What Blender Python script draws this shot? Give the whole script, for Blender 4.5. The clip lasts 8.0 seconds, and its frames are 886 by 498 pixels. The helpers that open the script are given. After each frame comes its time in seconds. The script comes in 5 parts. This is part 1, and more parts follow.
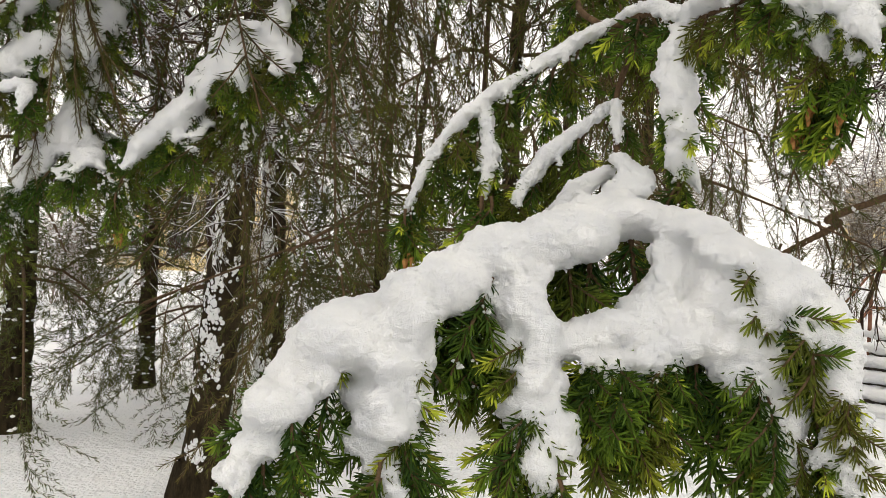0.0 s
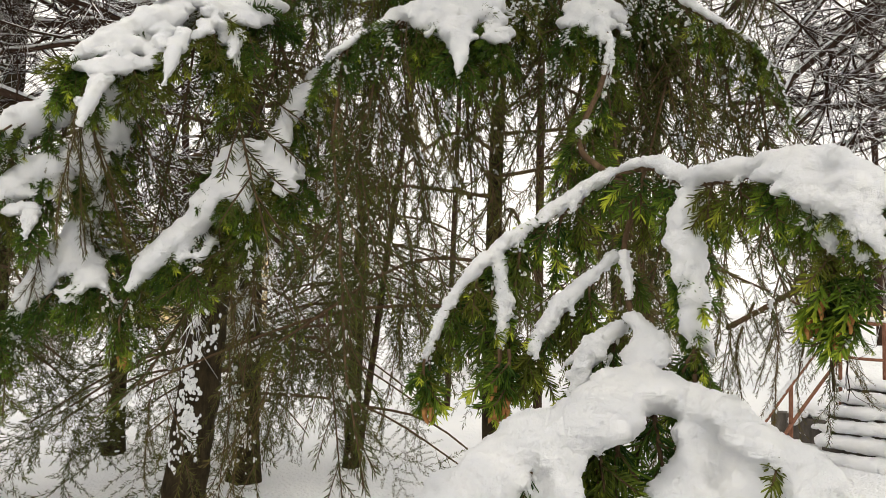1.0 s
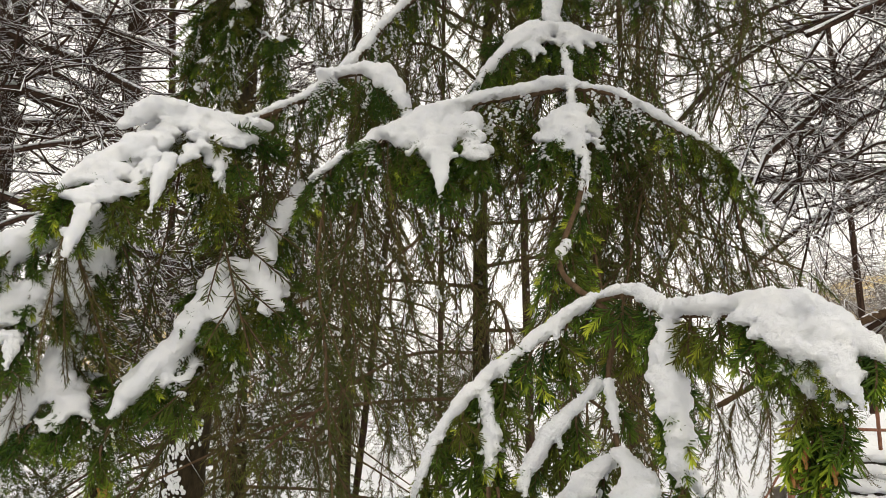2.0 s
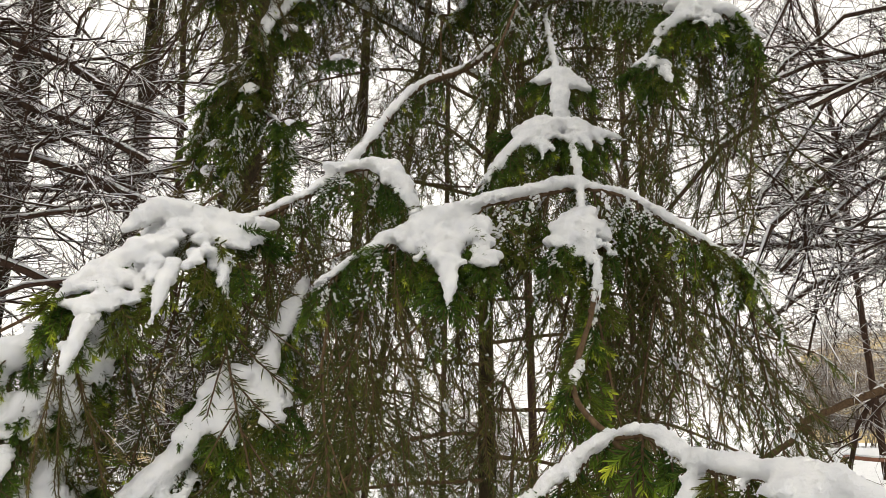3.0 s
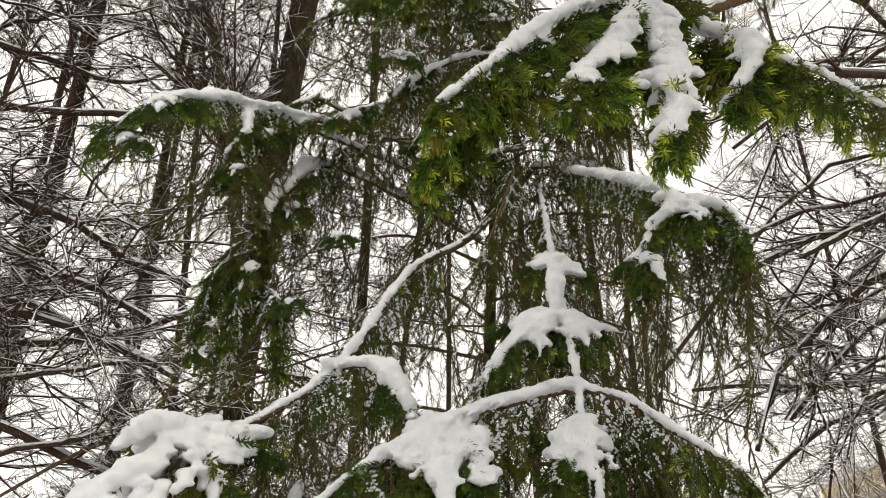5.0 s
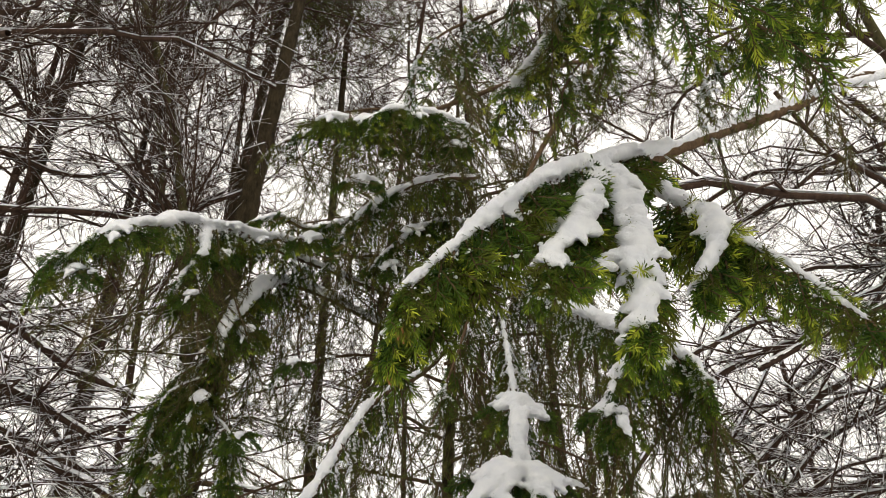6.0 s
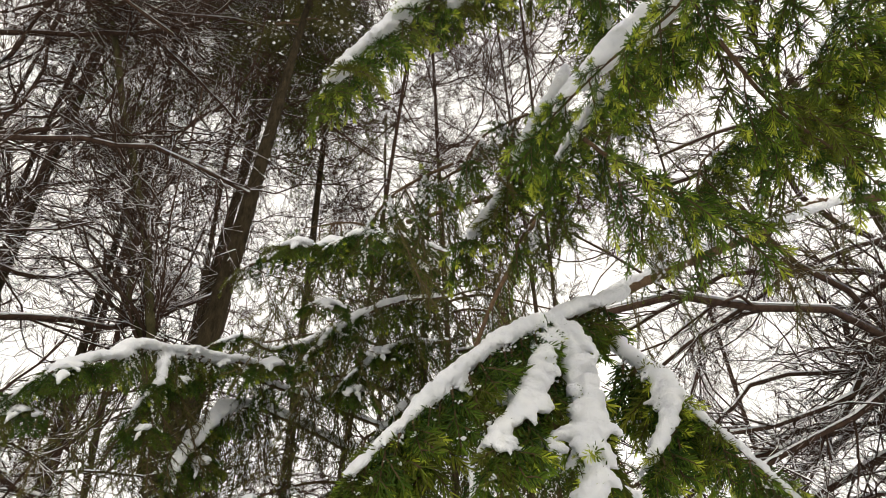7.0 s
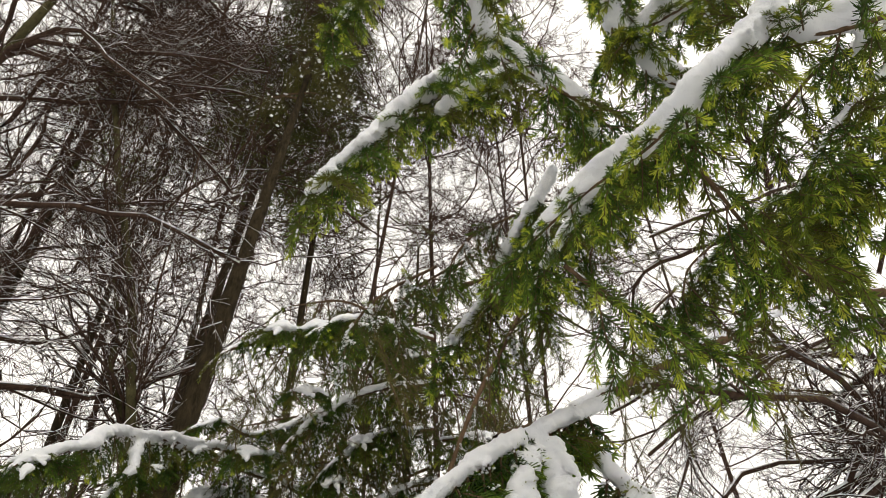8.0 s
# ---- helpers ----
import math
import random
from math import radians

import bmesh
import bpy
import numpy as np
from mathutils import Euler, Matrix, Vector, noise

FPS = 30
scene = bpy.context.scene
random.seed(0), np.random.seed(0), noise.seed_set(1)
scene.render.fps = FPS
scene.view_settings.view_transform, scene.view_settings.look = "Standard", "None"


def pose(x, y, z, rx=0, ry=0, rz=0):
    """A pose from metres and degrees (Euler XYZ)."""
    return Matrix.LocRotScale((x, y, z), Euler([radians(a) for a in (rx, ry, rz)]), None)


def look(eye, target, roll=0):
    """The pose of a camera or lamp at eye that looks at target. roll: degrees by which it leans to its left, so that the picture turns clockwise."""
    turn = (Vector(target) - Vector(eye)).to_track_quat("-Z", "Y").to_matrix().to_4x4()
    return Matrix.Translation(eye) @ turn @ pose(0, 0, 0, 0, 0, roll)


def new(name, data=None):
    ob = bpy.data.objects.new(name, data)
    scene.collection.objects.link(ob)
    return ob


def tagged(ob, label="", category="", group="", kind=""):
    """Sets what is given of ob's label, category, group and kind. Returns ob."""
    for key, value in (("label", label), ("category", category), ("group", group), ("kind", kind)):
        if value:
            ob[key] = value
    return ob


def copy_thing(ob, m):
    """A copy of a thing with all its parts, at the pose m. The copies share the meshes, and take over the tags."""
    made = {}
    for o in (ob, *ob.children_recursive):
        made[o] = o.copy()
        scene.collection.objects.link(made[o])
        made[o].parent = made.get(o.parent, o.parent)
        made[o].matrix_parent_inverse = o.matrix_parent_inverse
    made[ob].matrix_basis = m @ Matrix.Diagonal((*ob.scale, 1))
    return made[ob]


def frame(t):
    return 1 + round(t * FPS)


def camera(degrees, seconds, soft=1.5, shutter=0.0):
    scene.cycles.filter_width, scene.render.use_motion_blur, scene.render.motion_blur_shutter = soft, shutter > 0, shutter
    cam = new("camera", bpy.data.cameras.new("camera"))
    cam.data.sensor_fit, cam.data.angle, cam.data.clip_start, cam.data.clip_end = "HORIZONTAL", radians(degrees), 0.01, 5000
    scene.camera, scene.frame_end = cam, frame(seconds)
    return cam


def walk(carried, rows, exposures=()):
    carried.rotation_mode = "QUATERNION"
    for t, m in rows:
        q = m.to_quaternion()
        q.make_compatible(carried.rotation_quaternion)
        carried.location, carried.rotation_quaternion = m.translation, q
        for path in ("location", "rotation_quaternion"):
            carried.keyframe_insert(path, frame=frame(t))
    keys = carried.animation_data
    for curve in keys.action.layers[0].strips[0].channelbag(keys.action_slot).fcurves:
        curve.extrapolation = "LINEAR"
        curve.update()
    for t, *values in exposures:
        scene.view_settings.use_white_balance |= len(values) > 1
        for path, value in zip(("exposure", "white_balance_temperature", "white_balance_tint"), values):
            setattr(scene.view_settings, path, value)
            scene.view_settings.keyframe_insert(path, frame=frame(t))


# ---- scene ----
cam = camera(63.0, 8.0, 0.8)
PATH = [
    (0, (0.017, -0.019, 1.49), (-0.022, 1.98, 1.514), 2.5),
    (0.5, (-0.017, -0.03, 1.533), (-0.019, 1.968, 1.635), 1.8),
    (1, (-0.034, -0.046, 1.594), (0.0, 1.948, 1.75), 1.7),
    (1.5, (-0.03, -0.054, 1.621), (0.021, 1.929, 1.876), 0.7),
    (2, (-0.032, -0.062, 1.655), (0.035, 1.904, 2.017), 0.0),
    (2.2, (-0.038, -0.062, 1.666), (0.031, 1.897, 2.064), 0.2),
    (3.3, (-0.042, -0.051, 1.767), (0.011, 1.873, 2.31), 0.3),
    (3.5, (-0.051, -0.064, 1.771), (0.0, 1.852, 2.343), -0.1),
    (4, (-0.054, -0.061, 1.785), (-0.017, 1.833, 2.425), -0.3),
    (4.2, (-0.054, -0.061, 1.793), (-0.024, 1.824, 2.46), -0.2),
    (5.3, (-0.026, -0.112, 1.907), (0.046, 1.671, 2.809), -0.3),
    (5.5, (-0.033, -0.115, 1.923), (0.067, 1.646, 2.867), -0.5),
    (6, (-0.042, -0.125, 1.996), (0.118, 1.571, 3.044), -1.2),
    (6.5, (-0.006, -0.157, 2.043), (0.182, 1.458, 3.208), -1.5),
    (7, (-0.007, -0.181, 2.092), (0.208, 1.364, 3.344), -2.5),
    (7.5, (-0.024, -0.191, 2.128), (0.214, 1.288, 3.452), -2.5),
    (8, (0.008, -0.213, 2.155), (0.233, 1.207, 3.545), -1.8),
]
walk(cam, [(t, look(eye, target, roll)) for t, eye, target, roll in PATH])

# Soft white overcast sky and a wide, weak sun behind the cloud.
world = bpy.data.worlds.new("overcast_sky")
world.use_nodes = True
scene.world = world
wn = world.node_tree.nodes
wn.clear()
sky = wn.new("ShaderNodeTexSky")
sky.sky_type, sky.sun_disc = "NISHITA", False
sky.sun_elevation, sky.sun_rotation = radians(48), radians(160)
sky.air_density, sky.dust_density, sky.ozone_density = 1.0, 6.0, 1.0
grey = wn.new("ShaderNodeHueSaturation")
grey.inputs["Saturation"].default_value = 0.12
bg = wn.new("ShaderNodeBackground")
bg.inputs["Strength"].default_value = 0.12
wout = wn.new("ShaderNodeOutputWorld")
world.node_tree.links.new(sky.outputs[0], grey.inputs["Color"])
cloud = wn.new("ShaderNodeMix")
cloud.data_type = "RGBA"
cloud.inputs[0].default_value, cloud.inputs[7].default_value = 0.9, (9.9, 9.8, 9.55, 1)
world.node_tree.links.new(grey.outputs[0], cloud.inputs[6])
world.node_tree.links.new(cloud.outputs[2], bg.inputs["Color"])
world.node_tree.links.new(bg.outputs[0], wout.inputs[0])
sun_data = bpy.data.lights.new("sun", "SUN")
sun_data.energy, sun_data.angle, sun_data.color = 0.5, radians(40), (1.0, 0.98, 0.95)
sun = new("sun", sun_data)
sun.matrix_world = look((0.7, -2.0, 3.2), (0, 0, 0))
scene.view_settings.exposure = 0.40
scene.view_settings.use_white_balance = True
scene.view_settings.white_balance_temperature = 6900


# ---- materials ----
def material(name, rough=0.6, spec=0.3):
    m = bpy.data.materials.new(name)
    m.use_nodes = True
    b = m.node_tree.nodes["Principled BSDF"]
    b.inputs["Roughness"].default_value = rough
    b.inputs["Specular IOR Level"].default_value = spec
    return m, m.node_tree, b


def node(nt, kind, **sets):
    n = nt.nodes.new(kind)
    for k, v in sets.items():
        n.inputs[k.replace("_", " ")].default_value = v
    return n


def ramp(nt, src, *stops):
    r = nt.nodes.new("ShaderNodeValToRGB")
    el = r.color_ramp.elements
    while len(el) < len(stops):
        el.new(0.5)
    for e, (p, c) in zip(el, stops):
        e.position, e.color = p, (*c, 1)
    nt.links.new(src, r.inputs[0])
    return r.outputs[0]


def mixed(nt, fac, a, b, how="MIX"):
    m = nt.nodes.new("ShaderNodeMix")
    m.data_type, m.blend_type = "RGBA", how
    for key, v in ((0, fac), (6, a), (7, b)):
        if isinstance(v, (int, float)):
            m.inputs[key].default_value = v
        elif isinstance(v, tuple):
            m.inputs[key].default_value = (*v, 1)
        else:
            nt.links.new(v, m.inputs[key])
    return m.outputs[2]


def noisy(nt, scale, detail=3.0, space="Object"):
    tc = nt.nodes.new("ShaderNodeTexCoord")
    n = node(nt, "ShaderNodeTexNoise", Scale=scale, Detail=detail)
    nt.links.new(tc.outputs[space], n.inputs["Vector"])
    return n.outputs["Fac"]


def bumped(nt, b, height, strength, dist):
    bu = node(nt, "ShaderNodeBump", Strength=strength, Distance=dist)
    nt.links.new(height, bu.inputs["Height"])
    nt.links.new(bu.outputs[0], b.inputs["Normal"])


def snow_material(name, grain, lump, depth, lo=(0.80, 0.815, 0.84), hi=(0.90, 0.905, 0.91)):
    m, nt, b = material(name, 0.55, 0.25)
    nt.links.new(ramp(nt, noisy(nt, lump, 4), (0.35, lo), (0.65, hi)), b.inputs["Base Color"])
    add = nt.nodes.new("ShaderNodeMath")
    add.operation = "ADD"
    nt.links.new(noisy(nt, grain, 4), add.inputs[0])
    nt.links.new(noisy(nt, grain * 3.7, 2), add.inputs[1])
    bumped(nt, b, add.outputs[0], 0.9, depth)
    b.inputs["Subsurface Weight"].default_value = 0.15
    b.inputs["Subsurface Radius"].default_value = (0.012, 0.012, 0.014)
    b.inputs["Subsurface Scale"].default_value = 0.4
    return m


def needle_material(name, dark, fresh, tip, warm):
    """Needles: dark old growth, fresh ends by the age attribute, each shoot a little different."""
    m, nt, b = material(name, 0.5, 0.08)
    age = nt.nodes.new("ShaderNodeAttribute")
    age.attribute_name = "age"
    info = nt.nodes.new("ShaderNodeObjectInfo")
    c = ramp(nt, age.outputs["Fac"], (0.0, dark), (0.6, fresh), (1.0, tip))
    old = mixed(nt, ramp(nt, info.outputs["Random"], (0.55, (0, 0, 0)), (1.0, (0.75, 0.75, 0.75))), c, warm)
    isle = nt.nodes.new("ShaderNodeNewGeometry")
    nt.links.new(mixed(nt, 0.65, old, ramp(nt, isle.outputs["Random Per Island"], (0, (0.45, 0.45, 0.45)), (1, (1.3, 1.3, 1.1))), "MULTIPLY"), b.inputs["Base Color"])
    # thin needles let some daylight through
    out = nt.nodes["Material Output"]
    thin = nt.nodes.new("ShaderNodeBsdfTranslucent")
    nt.links.new(b.inputs["Base Color"].links[0].from_socket, thin.inputs["Color"])
    both = nt.nodes.new("ShaderNodeMixShader")
    both.inputs[0].default_value = 0.26
    nt.links.new(b.outputs[0], both.inputs[1])
    nt.links.new(thin.outputs[0], both.inputs[2])
    nt.links.new(both.outputs[0], out.inputs["Surface"])
    return m


def bark_material(name, a, c, scale, depth):
    m, nt, b = material(name, 0.9, 0.05)
    tc = nt.nodes.new("ShaderNodeTexCoord")
    mp = nt.nodes.new("ShaderNodeMapping")
    mp.inputs["Scale"].default_value = (1, 1, 0.35)
    n1 = node(nt, "ShaderNodeTexNoise", Scale=scale, Detail=6.0, Roughness=0.7)
    nt.links.new(tc.outputs["Object"], mp.inputs[0])
    nt.links.new(mp.outputs[0], n1.inputs["Vector"])
    nt.links.new(ramp(nt, n1.outputs["Fac"], (0.3, a), (0.7, c)), b.inputs["Base Color"])
    bumped(nt, b, n1.outputs["Fac"], 1.0, depth)
    return m


SNOW = snow_material("fluffy_snow", 320, 25, 0.0045)
SNOW_FAR = snow_material("settled_snow", 60, 3, 0.012)
SNOW_GROUND = snow_material("ground_snow", 9, 0.8, 0.05)
NEEDLE = needle_material("spruce_needles", (0.022, 0.052, 0.011), (0.12, 0.19, 0.02), (0.42, 0.47, 0.05), (0.12, 0.115, 0.02))
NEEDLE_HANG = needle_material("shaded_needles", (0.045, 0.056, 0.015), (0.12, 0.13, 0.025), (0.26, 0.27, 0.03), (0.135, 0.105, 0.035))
TWIG = bark_material("twig_bark", (0.04, 0.025, 0.015), (0.12, 0.078, 0.045), 90, 0.002)
BARK = bark_material("spruce_bark", (0.009, 0.007, 0.004), (0.05, 0.037, 0.02), 26, 0.04)
BARE = bark_material("bare_bark", (0.018, 0.011, 0.008), (0.065, 0.04, 0.028), 30, 0.006)
MOSSY = bark_material("mossy_bark", (0.02, 0.018, 0.008), (0.075, 0.066, 0.03), 30, 0.006)


def snow_topped(name, a, c, cover=0.41):
    """Thin twigs with snow lying on whatever faces up."""
    m = bark_material(name, a, c, 30, 0.004)
    nt = m.node_tree
    b = nt.nodes["Principled BSDF"]
    geo = nt.nodes.new("ShaderNodeNewGeometry")
    sep = nt.nodes.new("ShaderNodeSeparateXYZ")
    nt.links.new(geo.outputs["Normal"], sep.inputs[0])
    bark = b.inputs["Base Color"].links[0].from_socket
    top = ramp(nt, sep.outputs["Z"], (0.55, (0, 0, 0)), (0.7, (1, 1, 1)))
    patch = ramp(nt, noisy(nt, 6, 3), (cover, (0, 0, 0)), (cover + 0.1, (1, 1, 1)))
    lying = mixed(nt, 1.0, top, patch, "MULTIPLY")
    nt.links.new(mixed(nt, lying, bark, (0.84, 0.85, 0.87)), b.inputs["Base Color"])
    return m


TWIGS_TOPPED = snow_topped("snowy_twigs", (0.022, 0.013, 0.009), (0.075, 0.046, 0.032))
SHRUB = snow_topped("snow_laden_twigs", (0.14, 0.11, 0.09), (0.3, 0.25, 0.21), 0.2)
BUD = bark_material("dry_bud", (0.2, 0.08, 0.03), (0.42, 0.22, 0.08), 150, 0.001)
RUST = bark_material("rusty_iron", (0.12, 0.05, 0.03), (0.30, 0.15, 0.10), 40, 0.002)
YELLOW = bark_material("ochre_plaster", (0.62, 0.48, 0.24), (0.72, 0.58, 0.32), 1.5, 0.01)
STONE = bark_material("wet_stone", (0.05, 0.045, 0.04), (0.16, 0.14, 0.12), 12, 0.02)


# ---- mesh tools ----
rng = np.random.default_rng(7)


class Geo:
    """Collects triangles with a material slot and an age each."""

    def __init__(self):
        self.v, self.f, self.m, self.a, self.n = [], [], [], [], 0

    def add(self, v, f, mat=0, age=0.0):
        v, f = np.asarray(v, float).reshape(-1, 3), np.asarray(f, int).reshape(-1, 3)
        self.v.append(v)
        self.f.append(f + self.n)
        self.m.append(np.full(len(f), mat))
        self.a.append(np.broadcast_to(np.asarray(age, float), len(v)))
        self.n += len(v)

    def join(self, other, matrix):
        mw = np.array(matrix)
        v = np.concatenate(other.v)
        self.v.append(v @ mw[:3, :3].T + mw[:3, 3])
        self.f.append(np.concatenate(other.f) + self.n)
        self.m.append(np.concatenate(other.m))
        self.a.append(np.concatenate(other.a))
        self.n += len(v)

    def mesh(self, name, mats, smooth=False):
        me = bpy.data.meshes.new(name)
        v, f = np.concatenate(self.v), np.concatenate(self.f)
        me.vertices.add(len(v))
        me.vertices.foreach_set("co", v.ravel())
        me.loops.add(f.size)
        me.loops.foreach_set("vertex_index", f.ravel().astype(np.int32))
        me.polygons.add(len(f))
        me.polygons.foreach_set("loop_start", np.arange(0, f.size, 3, dtype=np.int32))
        me.polygons.foreach_set("material_index", np.concatenate(self.m).astype(np.int32))
        me.polygons.foreach_set("use_smooth", np.concatenate(self.m) == 3 if len(mats) > 3 else np.full(len(f), smooth))
        at = me.attributes.new("age", "FLOAT", "POINT")
        at.data.foreach_set("value", np.concatenate(self.a).astype(np.float32))
        for m in mats:
            me.materials.append(m)
        me.update(calc_edges=True)
        return me


def curve(pts, step):
    """A smooth line through the points, with a sample about every step metres."""
    p = np.array(pts, float)
    if len(p) == 2:
        n = max(2, int(np.linalg.norm(p[1] - p[0]) / step) + 1)
        return p[0] + np.linspace(0, 1, n)[:, None] * (p[1] - p[0])
    e = np.vstack([2 * p[0] - p[1], p, 2 * p[-1] - p[-2]])
    out = []
    for i in range(1, len(e) - 2):
        n = max(1, int(np.linalg.norm(e[i + 1] - e[i]) / step))
        t = np.arange(n)[:, None] / n
        out.append(0.5 * (2 * e[i] + (e[i + 1] - e[i - 1]) * t + (2 * e[i - 1] - 5 * e[i] + 4 * e[i + 1] - e[i + 2]) * t**2 + (3 * e[i] - e[i - 1] - 3 * e[i + 1] + e[i + 2]) * t**3))
    out.append(p[-1:])
    return np.vstack(out)


def tube(g, line, r0, r1, sides=5, mat=0, age=0.0, rough=0.0):
    line = np.asarray(line, float)
    n = len(line)
    d = np.gradient(line, axis=0)
    d /= np.linalg.norm(d, axis=1)[:, None] + 1e-9
    ref = np.where(np.abs(d[:, 2:3]) > 0.85, [[1.0, 0, 0]], [[0, 0, 1.0]])
    u = np.cross(d, ref)
    u /= np.linalg.norm(u, axis=1)[:, None] + 1e-9
    w = np.cross(u, d)
    r = np.linspace(r0, r1, n)[:, None, None]
    if rough:
        r = r * (1 + rough * rng.standard_normal((n, sides, 1)))
    a = np.linspace(0, 2 * np.pi, sides, endpoint=False)[None, :, None]
    v = line[:, None] + r * (np.cos(a) * u[:, None] + np.sin(a) * w[:, None])
    i, j = np.arange(n - 1)[:, None], np.arange(sides)[None]
    k = (j + 1) % sides
    q = np.stack([i * sides + j, i * sides + k, (i + 1) * sides + k, (i + 1) * sides + j], -1).reshape(-1, 4)
    f = np.vstack([q[:, [0, 1, 2]], q[:, [0, 2, 3]]])
    g.add(v.reshape(-1, 3), f, mat, age)


def spikes(g, p, e, r, snow=None):
    """Many thin tapered twigs at once, with a thread of snow on each if asked."""
    p, e, r = np.array(p), np.array(e), np.array(r)[:, None]
    d = e - p
    d /= np.linalg.norm(d, axis=1)[:, None] + 1e-9
    u = np.cross(d, [0.31, 0.2, 0.93])
    u /= np.linalg.norm(u, axis=1)[:, None] + 1e-9
    w = np.cross(u, d)
    n = len(p)
    v = np.stack([p + r * u, p + r * (-0.5 * u + 0.87 * w), p + r * (-0.5 * u - 0.87 * w), e], 1)
    f = np.array([[0, 1, 3], [1, 2, 3], [2, 0, 3]])
    g.add(v.reshape(-1, 3), (np.arange(n)[:, None, None] * 4 + f).reshape(-1, 3))
    if snow is not None:
        lying = rng.random(n) < 0.45
        p, e, u, q = p[lying], e[lying], u[lying], r[lying] + 0.0006
        n = len(p)
        v = np.stack([p + u * q, p + [0, 0, 1.9] * q, p - u * q, e + [0, 0, 0.002]], 1)
        f = np.array([[0, 1, 3], [1, 2, 3]])
        snow.add(v.reshape(-1, 3), (np.arange(n)[:, None, None] * 4 + f).reshape(-1, 3))


def needles(g, line, per_m, length, width, fine, age0, age1, flat=0.55):
    """Needles all round a stem, most of them to its sides and forward."""
    line = np.asarray(line, float)
    seg = np.linalg.norm(np.diff(line, axis=0), axis=1)
    n = max(6, int(seg.sum() * per_m))
    s = (np.arange(n) + rng.random(n)) / n
    cum = np.r_[0, np.cumsum(seg)] / seg.sum()
    base = np.stack([np.interp(s, cum, line[:, c]) for c in range(3)], 1)
    d = np.stack([np.interp(s, cum, np.gradient(line[:, c])) for c in range(3)], 1)
    d /= np.linalg.norm(d, axis=1)[:, None] + 1e-9
    side = np.cross(d, [0, 0, 1.0])
    side /= np.linalg.norm(side, axis=1)[:, None] + 1e-6
    up = np.cross(side, d)
    az = rng.choice([0, np.pi], n) + rng.normal(0, 1.0, n) * flat * 1.3 + np.where(rng.random(n) < 0.3, np.pi / 2, 0)
    out = np.cos(az)[:, None] * side + np.sin(az)[:, None] * up
    lean = rng.uniform(0.6, 1.02, n)[:, None] * (1 - 0.45 * s[:, None] ** 3)
    way = np.cos(lean) * d + np.sin(lean) * out
    way += rng.normal(0, 0.06, (n, 3))
    way /= np.linalg.norm(way, axis=1)[:, None]
    ln = length * rng.uniform(0.75, 1.15, n)[:, None] * (1 - 0.25 * s[:, None] ** 6)
    a = np.cross(way, rng.normal(0, 1, (n, 3)))
    a /= np.linalg.norm(a, axis=1)[:, None] + 1e-9
    b = np.cross(way, a)
    w = width / 2
    ring = [w * (np.cos(t) * a + np.sin(t) * b) for t in (0, 2.094, 4.189)]
    age = np.clip(age0 + (age1 - age0) * s**2 + rng.normal(0, 0.08, n), 0, 1)
    if fine:
        bend = out * length * 0.06
        v = np.stack([base - w * a, base + w * a, base + way * ln * 0.8 + bend * 0.6 - w * a, base + way * ln * 0.8 + bend * 0.6 + w * a, base + way * ln, base + way * ln * 0.5 + bend + w * b], 1)
        f = np.array([[0, 1, 5], [1, 3, 5], [3, 4, 5], [4, 2, 5], [2, 0, 5]])
    else:
        v = np.stack([base + ring[0], base + ring[1], base + way * ln * 0.5 + ring[2], base + way * ln], 1)
        f = np.array([[0, 2, 3], [2, 1, 3]])
    k = v.shape[1]
    g.add(v.reshape(-1, 3), (np.arange(n)[:, None, None] * k + f).reshape(-1, 3), 0, np.repeat(age, k))


def ball(sub):
    bm = bmesh.new()
    bmesh.ops.create_icosphere(bm, subdivisions=sub, radius=1)
    v, f = np.array([x.co[:] for x in bm.verts]), np.array([[x.index for x in y.verts] for y in bm.faces])
    bm.free()
    return v, f


BALL, CLOD = ball(2), ball(1)


def dusting(g, line, amount, size):
    """Powder lying on a shoot in broken runs of small uneven crumbs."""
    seg = np.linalg.norm(line[-1] - line[0])
    n = max(3, int(seg / (size * 0.42)))
    keep, broad = rng.random(), 1.0
    for k in range(n):
        if rng.random() < 0.12:
            keep, broad = rng.random(), rng.uniform(0.5, 1.5)
        if keep > amount:
            continue
        s = (k + rng.random()) / n * (len(line) - 1)
        i = min(len(line) - 2, int(s))
        p = line[i] + (line[i + 1] - line[i]) * (s - i) + [0, rng.normal(0, 0.75 * size * broad), (0.5 + rng.uniform(-0.3, 0.35)) * size]
        v = CLOD[0] * rng.uniform(0.55, 1.35, (len(CLOD[0]), 1)) * size * rng.uniform(0.3, 0.75) * [1.2, 1, 0.75]
        g.add(p + v, CLOD[1], 3)


